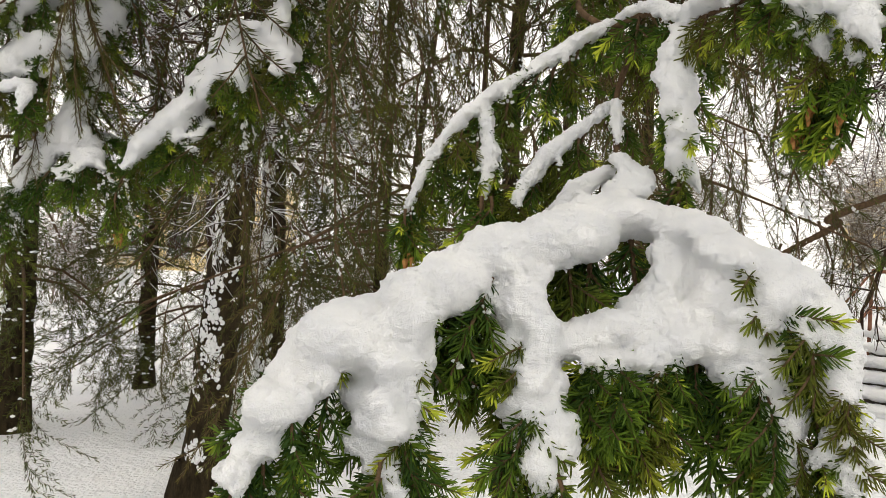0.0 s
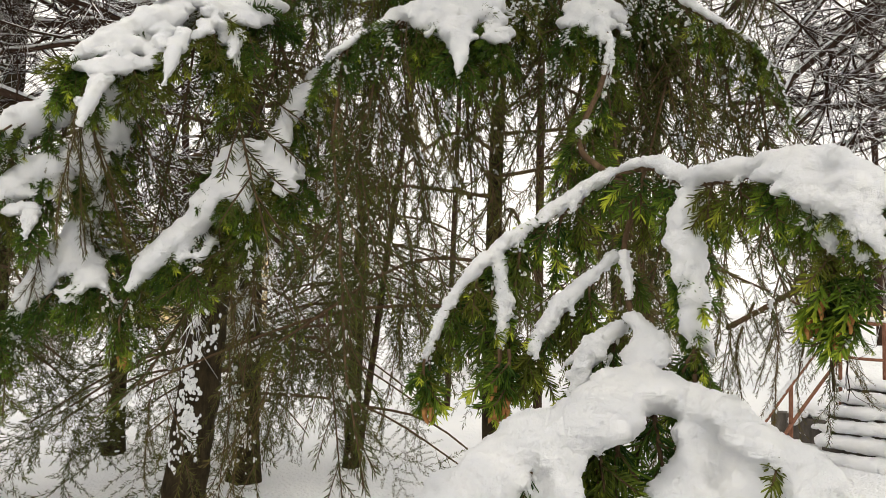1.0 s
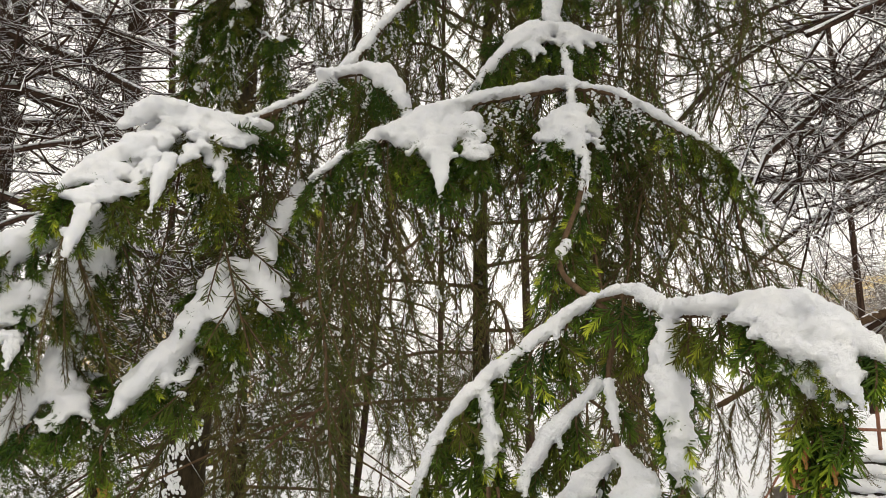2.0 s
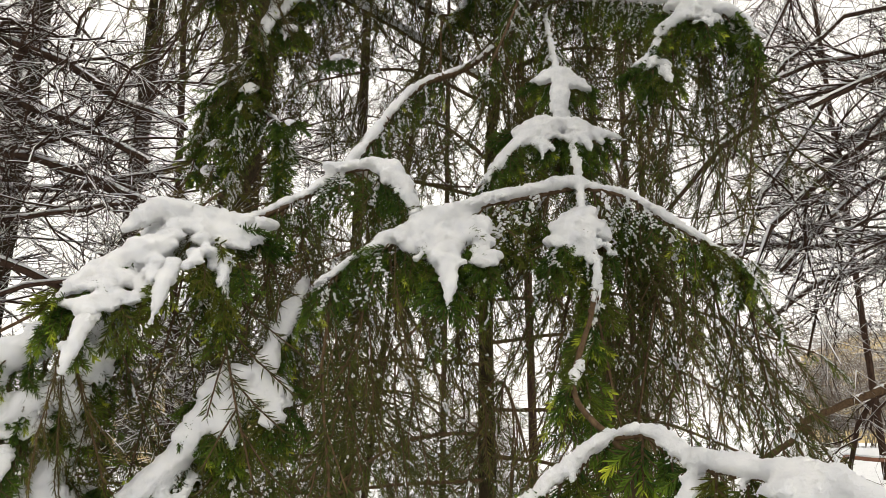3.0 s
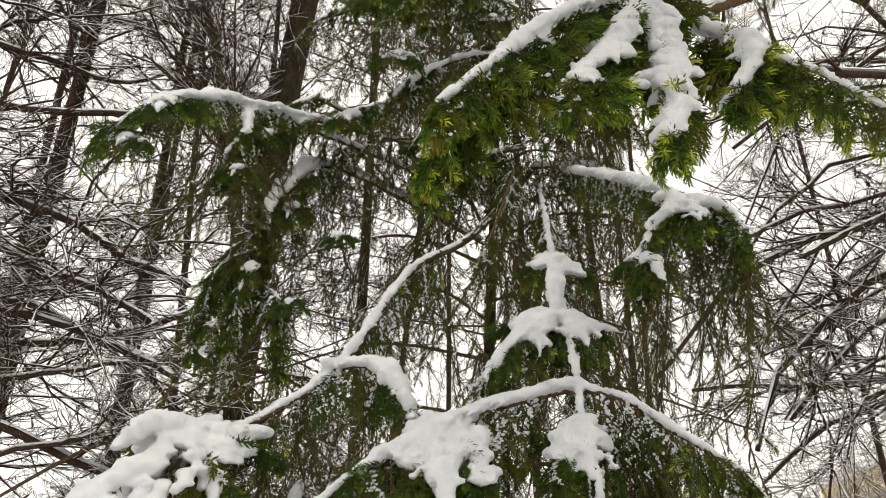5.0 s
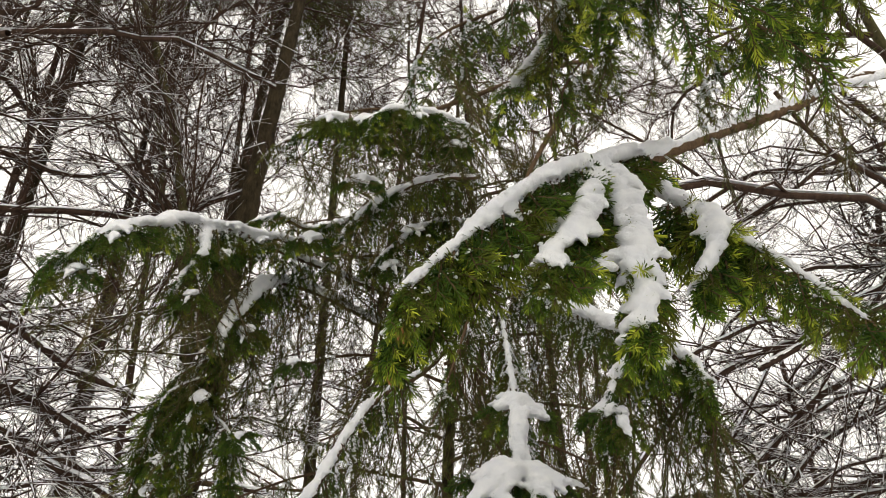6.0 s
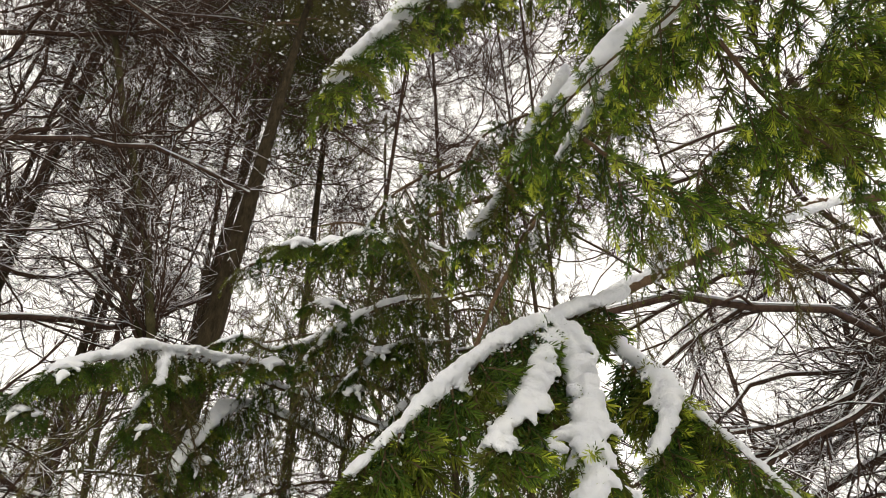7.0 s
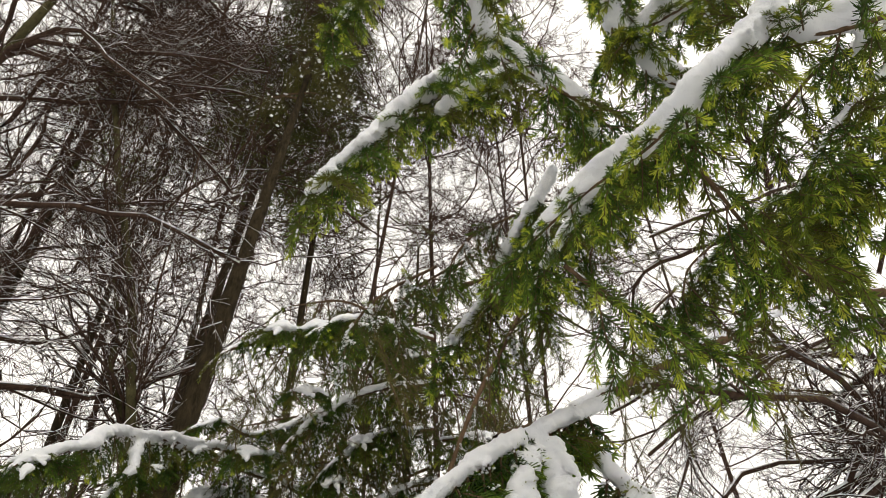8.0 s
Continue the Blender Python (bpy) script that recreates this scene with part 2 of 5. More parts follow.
def spray_geo(length, sides, side_len, per_m, nl, nw, fine, droop, hang=0.0, fresh=0.5, brown=False, angle=(0.65, 1.0), white=0.0, clump=0.006, flat=0.45):
    """A flat needled spray along +x: a stem with side shoots, its ends bent down by droop."""
    g = Geo()
    joints = 7 if fine else 5
    last = joints - 1

    def bent(x0, y0, ang, ln, drop, z0):
        t = np.linspace(0, 1, joints)[:, None]
        return np.hstack([x0 + np.cos(ang) * ln * t, y0 + np.sin(ang) * ln * t, z0 - drop * ln * t**1.7 + 0.01 * ln * np.sin(9 * t + x0 * 40)])

    main = bent(0, 0, 0, length, droop, 0)
    tube(g, main, 0.0022, 0.0011, 4, 1)
    needles(g, main[1:], per_m, nl, nw, fine, 0.0, fresh, flat)
    if white:
        dusting(g, main, white, clump)
    for i in range(sides):
        s = 0.12 + 0.8 * (i + rng.uniform(0, 0.6)) / sides
        p = main[min(last, int(s * last))] * (1 - (s * last) % 1) + main[min(last, int(s * last) + 1)] * ((s * last) % 1)
        ln = side_len * (1.15 - 0.75 * s) * rng.uniform(0.7, 1.2)
        line = bent(p[0], p[1], (1 if i % 2 else -1) * rng.uniform(*angle), ln, droop * rng.uniform(0.4, 1.2) + hang * rng.uniform(0.6, 1.3), p[2])
        tube(g, line if fine else line[::2], 0.0014, 0.0009, 3, 1)
        needles(g, line, per_m, nl, nw, fine, 0.1, fresh * rng.uniform(0.6, 1.6), flat)
        if white:
            dusting(g, line[:-1], white * rng.uniform(0.5, 1.1), clump * 0.85)
    if brown:
        for k in range(6):
            e = main[-1] + rng.normal(0, 0.006, 3)
            tube(g, np.array([e - [0.004, 0, -0.002], e + [0.004, 0, -0.001], e + [0.008, 0.0015 * (k - 3), -0.002], e + [0.011, 0.002 * (k - 3), -0.003]]), 0.0032, 0.0008, 5, 2, 0, 0.15)
            if k < 3:
                needles(g, np.array([e - [0.016, 0, 0], e + [0.008, 0, -0.006]]), 1200, nl * 0.8, nw, fine, 0.6, 0.9)
    return g


SET_FINE = [NEEDLE, TWIG, BUD, SNOW]
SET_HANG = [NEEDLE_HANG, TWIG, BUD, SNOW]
FINE = [spray_geo(L, 4, 0.05, 1150, 0.017, 0.0017, True, 0.4, 0.25, fr, white=w, clump=0.0045).mesh("fine_spray", SET_FINE) for L, fr, w in ((0.07, 0.45, 0.2), (0.085, 0.75, 0.0), (0.1, 0.5, 0.3), (0.06, 1.0, 0.0))]
FINE_LONG = [spray_geo(L, 4, 0.085, 850, 0.02, 0.0017, True, 0.4, 0.2, fr, white=w, clump=0.005, flat=0.35).mesh("long_spray", SET_FINE) for L, fr, w in ((0.11, 0.7, 0.25), (0.13, 1.0, 0.0), (0.15, 0.8, 0.15), (0.10, 1.3, 0.0))]
FINE_TIP = [spray_geo(L, 3, 0.04, 1200, 0.016, 0.0017, True, 0.3, 0.1, 0.9, True).mesh("budded_spray", SET_FINE) for L in (0.05, 0.065)]
MID = [spray_geo(L, 5, 0.08, 900, 0.018, 0.0022, False, 0.45, 0.35, fr, white=w, clump=0.0052).mesh("mid_spray", SET_FINE) for L, fr, w in ((0.11, 0.4, 0.4), (0.14, 0.75, 0.1), (0.12, 0.3, 0.45), (0.1, 1.0, 0.0), (0.16, 0.55, 0.25))]
EDGE = [spray_geo(L, 5, 0.055, 1000, 0.018, 0.002, True, 0.35, 0.2, fr, flat=0.35).mesh("edge_spray", SET_FINE) for L, fr in ((0.09, 0.25), (0.1, 0.5), (0.08, 0.15), (0.1, 0.8))]
HANG_GEO = [spray_geo(L, 7, 0.16, 400, 0.020, 0.0024, False, 0.2, 0.25, fr, angle=(0.3, 0.75), white=w, clump=0.004) for L, fr, w in ((0.40, 0.2, 0.1), (0.5, 0.5, 0.0), (0.34, 0.1, 0.16), (0.45, 0.3, 0.0), (0.55, 0.15, 0.1))]
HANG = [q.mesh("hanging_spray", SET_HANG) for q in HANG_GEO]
NEAR_GEO = [spray_geo(L, 8, 0.16, 430, 0.026, 0.0046, False, 0.25, 0.35, fr, angle=(0.4, 0.9), white=0.14, clump=0.006) for L, fr in ((0.40, 0.2), (0.5, 0.4), (0.34, 0.1))]
FAR_GEO = [spray_geo(L, 9, 0.4, 80, 0.055, 0.010, False, 0.3, 0.55, fr) for L, fr in ((0.9, 0.2), (1.1, 0.3), (0.8, 0.1), (1.0, 0.4))]


def placed(me, name, at, way, parent, size=1.0, up=(0, 0, 1), roll=0.0):
    """An object on a shared mesh whose +x runs along way and whose +z is up."""
    x = Vector(way).normalized()
    y = Vector(up).cross(x)
    y = Vector((0, 1, 0)) if y.length < 1e-3 else y.normalized()
    z = x.cross(y)
    m = Matrix((x, y, z)).transposed().to_4x4() @ Matrix.Rotation(roll, 4, "X")
    ob = new(name, me)
    ob.matrix_world = Matrix.Translation(at) @ m @ Matrix.Scale(size, 4)
    ob.parent = parent
    return ob


def part_mesh(name, g, mats, parent, smooth=True, label=""):
    """A part built in place, under a thing whose Empty stands at its base."""
    ob = new(name, g.mesh(name, mats, smooth))
    ob.parent = parent
    ob.matrix_parent_inverse = Matrix.Translation(parent.location).inverted() if parent.type == "EMPTY" else Matrix()
    return tagged(ob, label)


def thing(name, base, label, category, group="", kind=""):
    ob = new(name)
    ob.empty_display_size = 0.2
    ob.location = base
    return tagged(ob, label, category, group, kind)


FLECKS = Geo()
LATEST = [None]


class Snow:
    """Snow lying along lines: overlapping lumps fused into one soft skin, with loose grains at its edge."""

    def __init__(self, kit=None):
        self.g, self.at, self.skins, self.core, self.kit = Geo(), [], [], [], kit

    def lump(self, c, r, flat, turn=0.0, core=None):
        q = BALL[0] * [r * rng.uniform(0.85, 1.3), r * rng.uniform(0.85, 1.15), r * flat]
        c_, s_ = math.cos(turn), math.sin(turn)
        q = q @ np.array([[c_, s_, 0], [-s_, c_, 0], [0, 0, 1]])
        self.skins.append(np.asarray(c) + q)
        self.core.append(len(self.at) if core is None else core)
        self.at.append((*c, r))
        return self.core[-1]

    def along(self, pts, r0, r1, lift=0.5, gap=0.45, flat=0.75, end=0.45):
        """A powdery strip: many small lumps heaped into a rough dome."""
        line = curve(pts, max(0.0035, min(r0, r1) * gap))
        n = len(line)
        phase = rng.uniform(0, 6.28)
        for i, p in enumerate(line):
            s = i / max(1, n - 1)
            r = (r0 + (r1 - r0) * s) * (1 - (1 - end) * max(0, (s - 0.6) / 0.4) ** 2)
            r *= 1 + 0.1 * math.sin(s * n * gap * 0.5 + phase) + 0.07 * math.sin(s * n * gap * 1.1 + 2 * phase)
            core = self.lump(p + np.array([rng.normal(0, 0.12 * r), rng.normal(0, 0.12 * r), lift * r]), r * rng.uniform(0.62, 0.85), flat, rng.uniform(0, 3))
            for _ in range(3):
                a, o = rng.uniform(0, 2 * np.pi), r * math.sqrt(rng.random()) * 0.8
                q = r * rng.uniform(0.28, 0.5)
                self.lump(p + np.array([math.cos(a) * o, math.sin(a) * o, lift * r + (r * 0.6 - o * 0.75) * rng.uniform(0.1, 0.9)]), q, 0.85, rng.uniform(0, 3), core)
        return self

    def heap(self, c, r, n, size, flat=0.6):
        """A broad, low dome with an uneven rim, and needles showing at its edge."""
        core = self.lump(np.array(c), size, flat)
        slope = 0.85 if self.kit else 0.0  # fans of twigs hang forward
        p2, p3, p5 = rng.uniform(0, 6.28, 3)

        def rim(a):
            return r * (1 + 0.28 * math.sin(2 * a + p2) + 0.2 * math.sin(3 * a + p3) + 0.14 * math.sin(5 * a + p5))

        for _ in range(int(n * 1.8)):
            a, o = rng.uniform(0, 2 * np.pi), math.sqrt(rng.random())
            out = rim(a) * o
            q = size * rng.uniform(0.6, 1.05) * (1.05 - 0.45 * o)
            z = size * 0.55 * (1 - o * o) - 0.3 * out * o + slope * math.sin(a) * out
            self.lump(np.array(c) + [math.cos(a) * out, math.sin(a) * out, z], q, flat, rng.uniform(0, 3), core)
        for k in range(9):
            a = k * 0.698 + rng.uniform(-0.4, 0.4)
            d = np.array([math.cos(a), math.sin(a), slope * math.sin(a) - 0.3]) * rim(a)
            if k % 3 == 1:
                self.along([tuple(c + d * 0.6), tuple(c + d), tuple(c + d * rng.uniform(1.2, 1.5) - [0, 0, 0.15 * r])], size * 0.75, size * 0.4, 0.2)
            if self.kit:
                way = d / np.linalg.norm(d) + [0, 0, rng.uniform(-0.35, 0.05)]
                placed(self.kit[rng.integers(len(self.kit))], "needle_spray", c + d * 0.72 - [0, 0, 0.1 * size], way, LATEST[0], (0.45 * r + 0.045) / 0.1 * rng.uniform(0.7, 1.05) * (0.55 if self.kit is FINE else 1.15), roll=rng.normal(0, 0.25))
        return self

    def clusters(self):
        """Lumps that touch belong to one body of snow."""
        core = np.array(self.core)
        heads = np.unique(core)
        at = np.array(self.at)[heads]
        tag = -np.ones(len(heads), int)
        count = 0
        for i in range(len(heads)):
            if tag[i] >= 0:
                continue
            todo, tag[i] = [i], count
            while todo:
                k = todo.pop()
                free = np.where(tag < 0)[0]
                off = at[free, :3] - at[k, :3]
                near = free[(off * off).sum(1) < (0.85 * (at[free, 3] + at[k, 3])) ** 2]
                tag[near] = count
                todo += near.tolist()
            count += 1
        whose = tag[np.searchsorted(heads, core)]
        return [np.where(whose == k)[0] for k in range(count)]

    def done(self, label, voxel=0.005, mat=SNOW, fluff=0.004, name="snow_cap", size=0.02, grains=0, settle=6, group="snow on the spruce boughs"):
        texs = []
        for scale, push in ((size, fluff * 0.4), (size * 0.3, fluff * 0.45), (voxel * 1.3, fluff * (1.4 if voxel > 0.004 else 0.85))):
            tex = bpy.data.textures.get("snow_lumps_%g" % scale) or bpy.data.textures.new("snow_lumps_%g" % scale, "CLOUDS")
            tex.noise_scale, tex.noise_depth = scale, 2
            texs.append((tex, push))
        at = np.array(self.at)
        bodies = self.clusters()
        crumbs = [k for c in bodies if len(c) < 16 for k in c]
        bodies = [c for c in bodies if len(c) >= 16] + ([crumbs] if crumbs else [])
        for body in bodies:
            g = Geo()
            for k in body:
                g.add(self.skins[k], BALL[1])
            ob = new(name, g.mesh(name, [mat], True))
            re = ob.modifiers.new("fuse", "REMESH")
            re.mode, re.voxel_size, re.use_smooth_shade = "VOXEL", voxel, True
            sm = ob.modifiers.new("settle", "SMOOTH")
            sm.factor, sm.iterations = 0.5, settle
            for tex, push in texs:
                di = ob.modifiers.new("fluff", "DISPLACE")
                di.texture, di.strength, di.mid_level, di.texture_coords = tex, push, 0.5, "GLOBAL"
            if body is crumbs:
                ob.name = "snow_crumbs"
                tagged(ob, "small crumbs of snow left on twigs", "snow", group, "stuff")
                continue
            tagged(ob, label, "snow", group)
            want = int(grains * len(body) / len(at))
            if want > 40:
                mine = at[body]
                g = Geo()
                coarse = max(1.0, voxel / 0.003)
                octa = np.array([[1, 0, 0], [-1, 0, 0], [0, 1, 0], [0, -1, 0], [0, 0, 1], [0, 0, -1]], float)
                faces = [[0, 2, 4], [2, 1, 4], [1, 3, 4], [3, 0, 4], [2, 0, 5], [1, 2, 5], [3, 1, 5], [0, 3, 5]]
                for _ in range(want):
                    c = mine[rng.integers(len(mine))]
                    d = rng.normal(0, 1, 3)
                    p = c[:3] + d / np.linalg.norm(d) * c[3] * [1, 1, 0.8] * rng.uniform(0.92, 1.02)
                    if (np.linalg.norm((mine[:, :3] - p) / [1, 1, 0.8], axis=1) < mine[:, 3] * 0.9).any():
                        continue
                    g.add(p + octa * rng.uniform(0.0005, 0.0014, 3) * coarse, faces)
                if g.n:
                    loose = new("loose_snow", g.mesh("loose_snow", [mat], False))
                    loose.parent = ob
                    tagged(loose, "loose snow grains", kind="stuff")


def bough(tree, pts, r0, r1, kit=MID, step=0.05, reach=1.0, start=0.1, spread=0.9, drop=0.35, hang=0, hang_size=1.0, size=1.0, tip=True, name="bough", snow=None, lobe=0.0, lobes=0.5):
    """A limb with needled sprays to both sides and, if asked, hanging sprays below."""
    line = curve(pts, 0.012)
    g = Geo()
    tube(g, line, r0, r1, 6, 0, 0, 0.08)
    ob = part_mesh(name, g, [TWIG], tree)
    LATEST[0] = ob
    seg = np.linalg.norm(np.diff(line, axis=0), axis=1)
    total = seg.sum()
    cum = np.r_[0, np.cumsum(seg)]
    k = 0
    for s in np.arange(start * total, total, step * (1.1 if kit is MID else 1.0)):
        i = min(len(line) - 2, int(np.searchsorted(cum, s)))
        d = line[i + 1] - line[i]
        d /= np.linalg.norm(d) + 1e-9
        side = np.cross(d, [0, 0, 1.0])
        side /= np.linalg.norm(side) + 1e-6
        k += 1
        sgn = 1 if k % 2 else -1
        taper = 1.0 - 0.45 * s / total
        way = d * rng.uniform(0.5, 1.0) + side * sgn * spread * rng.uniform(0.7, 1.2) + np.array([0, 0, -drop * rng.uniform(0.5, 1.6)])
        big = size * reach * taper * rng.uniform(0.8, 1.15)
        placed(kit[rng.integers(len(kit))], "needle_spray", line[i], way, ob, big, roll=rng.normal(0, 0.3))
        if snow and rng.random() < lobes:
            u = way * [1, 1, 0.4]
            u = u / np.linalg.norm(u) * big * (0.07 if kit is FINE else 0.12)
            far = rng.uniform(0.3, 0.75)
            snow.along([line[i], line[i] + u * far * 0.5, line[i] + u * far - [0, 0, 0.06 * np.linalg.norm(u)]], lobe, lobe * 0.55, 0.6)
    if tip:
        placed(kit[rng.integers(len(kit))], "needle_spray", line[-2], line[-1] - line[-3], ob, size * 0.8)
    for _ in range(max(1, round(hang * 0.7)) if hang else 0):
        i = rng.integers(int(len(line) * start), len(line) - 1)
        way = np.array([rng.normal(0, 0.2), rng.normal(0, 0.2), -1.0]) + 0.3 * (line[i + 1] - line[i])
        big = hang_size * rng.choice([0.45, 0.7, 0.9, 1.1, 1.5]) * rng.uniform(0.85, 1.15)
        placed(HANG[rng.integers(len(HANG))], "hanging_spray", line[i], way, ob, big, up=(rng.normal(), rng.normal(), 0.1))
        if rng.random() < 0.4:
            way /= np.linalg.norm(way)
            for _ in range(rng.integers(4, 10)):
                q = line[i] + way * big * rng.uniform(0, 0.42) + rng.normal(0, 0.008 * big, 3)
                w = rng.uniform(0.001, 0.003)
                FLECKS.add(q + CLOD[0] * rng.uniform(0.6, 1.4, (len(CLOD[0]), 1)) * [w * 0.8, w * 0.8, w * 1.5], CLOD[1])
    return ob


def pierce(line, r, kit, count):
    """Needle shoots that stick out through the thin side of a snow strip."""
    path = curve(line, 0.01)
    for k in range(count):
        i = int((0.3 + 0.65 * (k + rng.random()) / count) * (len(path) - 2))
        a = rng.uniform(-2.9, -0.25)
        h = np.array([math.cos(a), math.sin(a), 0])
        d = path[i + 1] - path[i]
        d /= np.linalg.norm(d)
        placed(kit[rng.integers(len(kit))], "needle_spray", path[i] + h * r * 0.62 + [0, 0, 0.15 * r], d * 0.7 + h * 0.45 - [0, 0, 0.45], LATEST[0], rng.uniform(0.5, 0.8), roll=rng.normal(0, 0.5))


# ---- ground ----
def ground_height(x, y):
    """Flat near the trees; a bank rises to the right-hand side where the steps climb."""
    h = 0.05 * math.sin(x * 0.9 + 0.4) * math.sin(y * 0.7) + 0.03 * math.sin(2.3 * x + y)
    bank = max(0.0, min(1.0, (x - 2.0) / 6.0)) * max(0.0, min(1.0, (y - 5.5) / 6.0))
    return h * min(1, 12 / (abs(x) + abs(y) + 1)) + 1.6 * bank


def build_ground():
    near = np.linspace(-14, 14, 113)
    grow = np.cumsum(1.6 ** np.arange(1, 14))
    ax = np.r_[-14 - grow[::-1], near, 14 + grow]
    nx = len(ax)
    v = np.array([[x, y + 6, ground_height(x, y + 6)] for y in ax for x in ax])
    i = (np.arange(nx - 1)[:, None] * nx + np.arange(nx - 1)[None]).ravel()
    g = Geo()
    g.add(v, np.vstack([np.stack([i, i + 1, i + nx + 1], 1), np.stack([i, i + nx + 1, i + nx], 1)]))
    tagged(new("ground", g.mesh("ground", [SNOW_GROUND], True)), "uneven white snow covering the park ground", "ground", kind="structure")


build_ground()

# ---- the near spruce, its boughs reaching out to the viewer ----
spruce = thing("spruce_tree", (0.22, 2.7, 0), "tall spruce with drooping snow-laden boughs", "tree", "spruces")
g = Geo()
tube(g, curve([(0.24, 2.7, -0.1), (0.208, 2.700, 2.192), (0.29, 2.700, 3.8), (0.33, 2.700, 5.0)], 0.15), 0.045, 0.005, 12, 0, 0, 0.05)
part_mesh("trunk", g, [BARK], spruce)

# fork that carries the lowest bough
bough(spruce, [(0.259, 1.150, 2.058), (0.213, 1.000, 1.933), (0.151, 0.860, 1.808), (0.172, 0.770, 1.747), (0.191, 0.750, 1.722), (0.172, 0.720, 1.657), (0.165, 0.660, 1.588), (0.172, 0.620, 1.560), (0.145, 0.570, 1.522)], 0.0045, 0.003, FINE, 0.05, 1.0, 0.1, drop=0.8, tip=False, hang=10, hang_size=.35)
# lowest bough: a fan of twigs under a thick blanket of snow
low = Snow(FINE)
FAN = [
    ([(0.145, 0.570, 1.522), (0.103, 0.530, 1.499), (0.042, 0.500, 1.482), (-0.014, 0.460, 1.443), (-0.067, 0.430, 1.412), (-0.105, 0.400, 1.356)], .026, .034),
    ([(0.145, 0.570, 1.522), (0.193, 0.520, 1.505), (0.234, 0.470, 1.472), (0.258, 0.440, 1.422), (0.260, 0.420, 1.358)], .024, .024),
    ([(0.050, 0.500, 1.482), (0.067, 0.480, 1.437), (0.072, 0.460, 1.387), (0.078, 0.440, 1.335)], .024, .021),
    ([(0.184, 0.530, 1.492), (0.160, 0.500, 1.455), (0.141, 0.480, 1.417), (0.144, 0.470, 1.388)], .022, .017),
    ([(0.216, 0.500, 1.473), (0.210, 0.470, 1.429), (0.229, 0.450, 1.382), (0.233, 0.440, 1.350)], .026, .020),
    ([(-0.021, 0.460, 1.435), (-0.022, 0.440, 1.401), (-0.027, 0.420, 1.343)], .024, .020),
    ([(0.165, 0.500, 1.447), (0.115, 0.488, 1.430), (0.071, 0.480, 1.430)], .025, .022),
    ([(0.200, 0.490, 1.455), (0.160, 0.480, 1.424), (0.118, 0.475, 1.412)], .026, .020),
]
for line, a, b in FAN:
    bough(spruce, line, 0.003, 0.0015, FINE, 0.016, 1.1, 0.04, drop=1.0, spread=0.8, snow=low, lobe=0.011, lobes=0.35)
    low.along(line, a * 1.22, b * 1.15, 0.3, flat=0.75)
    pierce(line, a, FINE, 6)
low.along([(0.162, 0.650, 1.583), (0.172, 0.620, 1.560), (0.145, 0.570, 1.522)], 0.012, 0.022)
low.done("thick fluffy snow blanket on the lowest spruce bough", 0.0023, fluff=0.006, size=0.016, grains=14000, settle=16)

# twigs of the fork with brown-budded ends
fork = Snow(FINE)
def snowy(line, r, a, b, kit=FINE, step=0.018, reach=1.0, snow=None, lift=0.5, **more):
    ob = bough(spruce, line, r, r * 0.5, kit, step, reach, snow=snow, lobe=min(a, b) * 0.6, lobes=0.4, **more)
    snow.along(line, a * (1.3 if snow.kit is EDGE else 1), b * (1.3 if snow.kit is EDGE else 1), lift)
    if snow.kit is EDGE:
        span = sum(math.dist(p, q) for p, q in zip(line[-3:], line[-2:]))
        pierce(line[-3:], (a + b) / 2, EDGE, max(3, int(span / 0.035)))
    return ob

left = snowy([(0.172, 0.770, 1.747), (0.117, 0.760, 1.709), (0.038, 0.740, 1.650), (-0.011, 0.730, 1.594), (-0.037, 0.720, 1.533)], .003, .012, .010, snow=fork, drop=1.1)
placed(FINE_TIP[0], "needle_spray", (-0.037, 0.715, 1.538), (-0.1, -0.1, -1), left)
finger = snowy([(0.040, 0.740, 1.646), (0.045, 0.730, 1.595), (0.042, 0.710, 1.549)], .002, .012, .011, snow=fork, drop=1.1)
placed(FINE_TIP[1], "needle_spray", (0.039, 0.690, 1.552), (0, -0.1, -1), finger)
placed(FINE_TIP[0], "needle_spray", (0.048, 0.690, 1.552), (0.15, -0.1, -1), finger)
snowy([(0.172, 0.770, 1.747), (0.203, 0.720, 1.749), (0.223, 0.670, 1.724), (0.247, 0.580, 1.715), (0.268, 0.520, 1.709), (0.296, 0.490, 1.692), (0.312, 0.470, 1.669)], .004, .009, .024, FINE, .02, .9, snow=fork, drop=.9)
snowy([(0.225, 0.660, 1.717), (0.204, 0.630, 1.659), (0.206, 0.610, 1.606), (0.204, 0.600, 1.561)], .003, .017, .018, snow=fork, drop=1.1)
for line in ([(0.258, 0.530, 1.701), (0.269, 0.510, 1.662), (0.274, 0.500, 1.640)], [(0.282, 0.490, 1.687), (0.283, 0.480, 1.656), (0.284, 0.480, 1.631)]):
    ob = snowy(line, .002, .018, .010, FINE, .022, .5, snow=fork, drop=.7)
    placed(FINE_TIP[0], "needle_spray", line[-1], (0, 0, -1), ob)
fork.along([(0.252, 1.100, 2.030), (0.215, 1.000, 1.942)], .008, .006, .8)
fork.along([(0.170, 0.900, 1.840), (0.151, 0.860, 1.807)], .008, .007, .8)
fork.along([(0.173, 0.720, 1.651), (0.165, 0.670, 1.604)], .007, .009, .6)
fork.heap((0.268, 0.520, 1.704), 0.03, 30, 0.018)
fork.heap((0.284, 0.500, 1.693), 0.025, 22, 0.016)
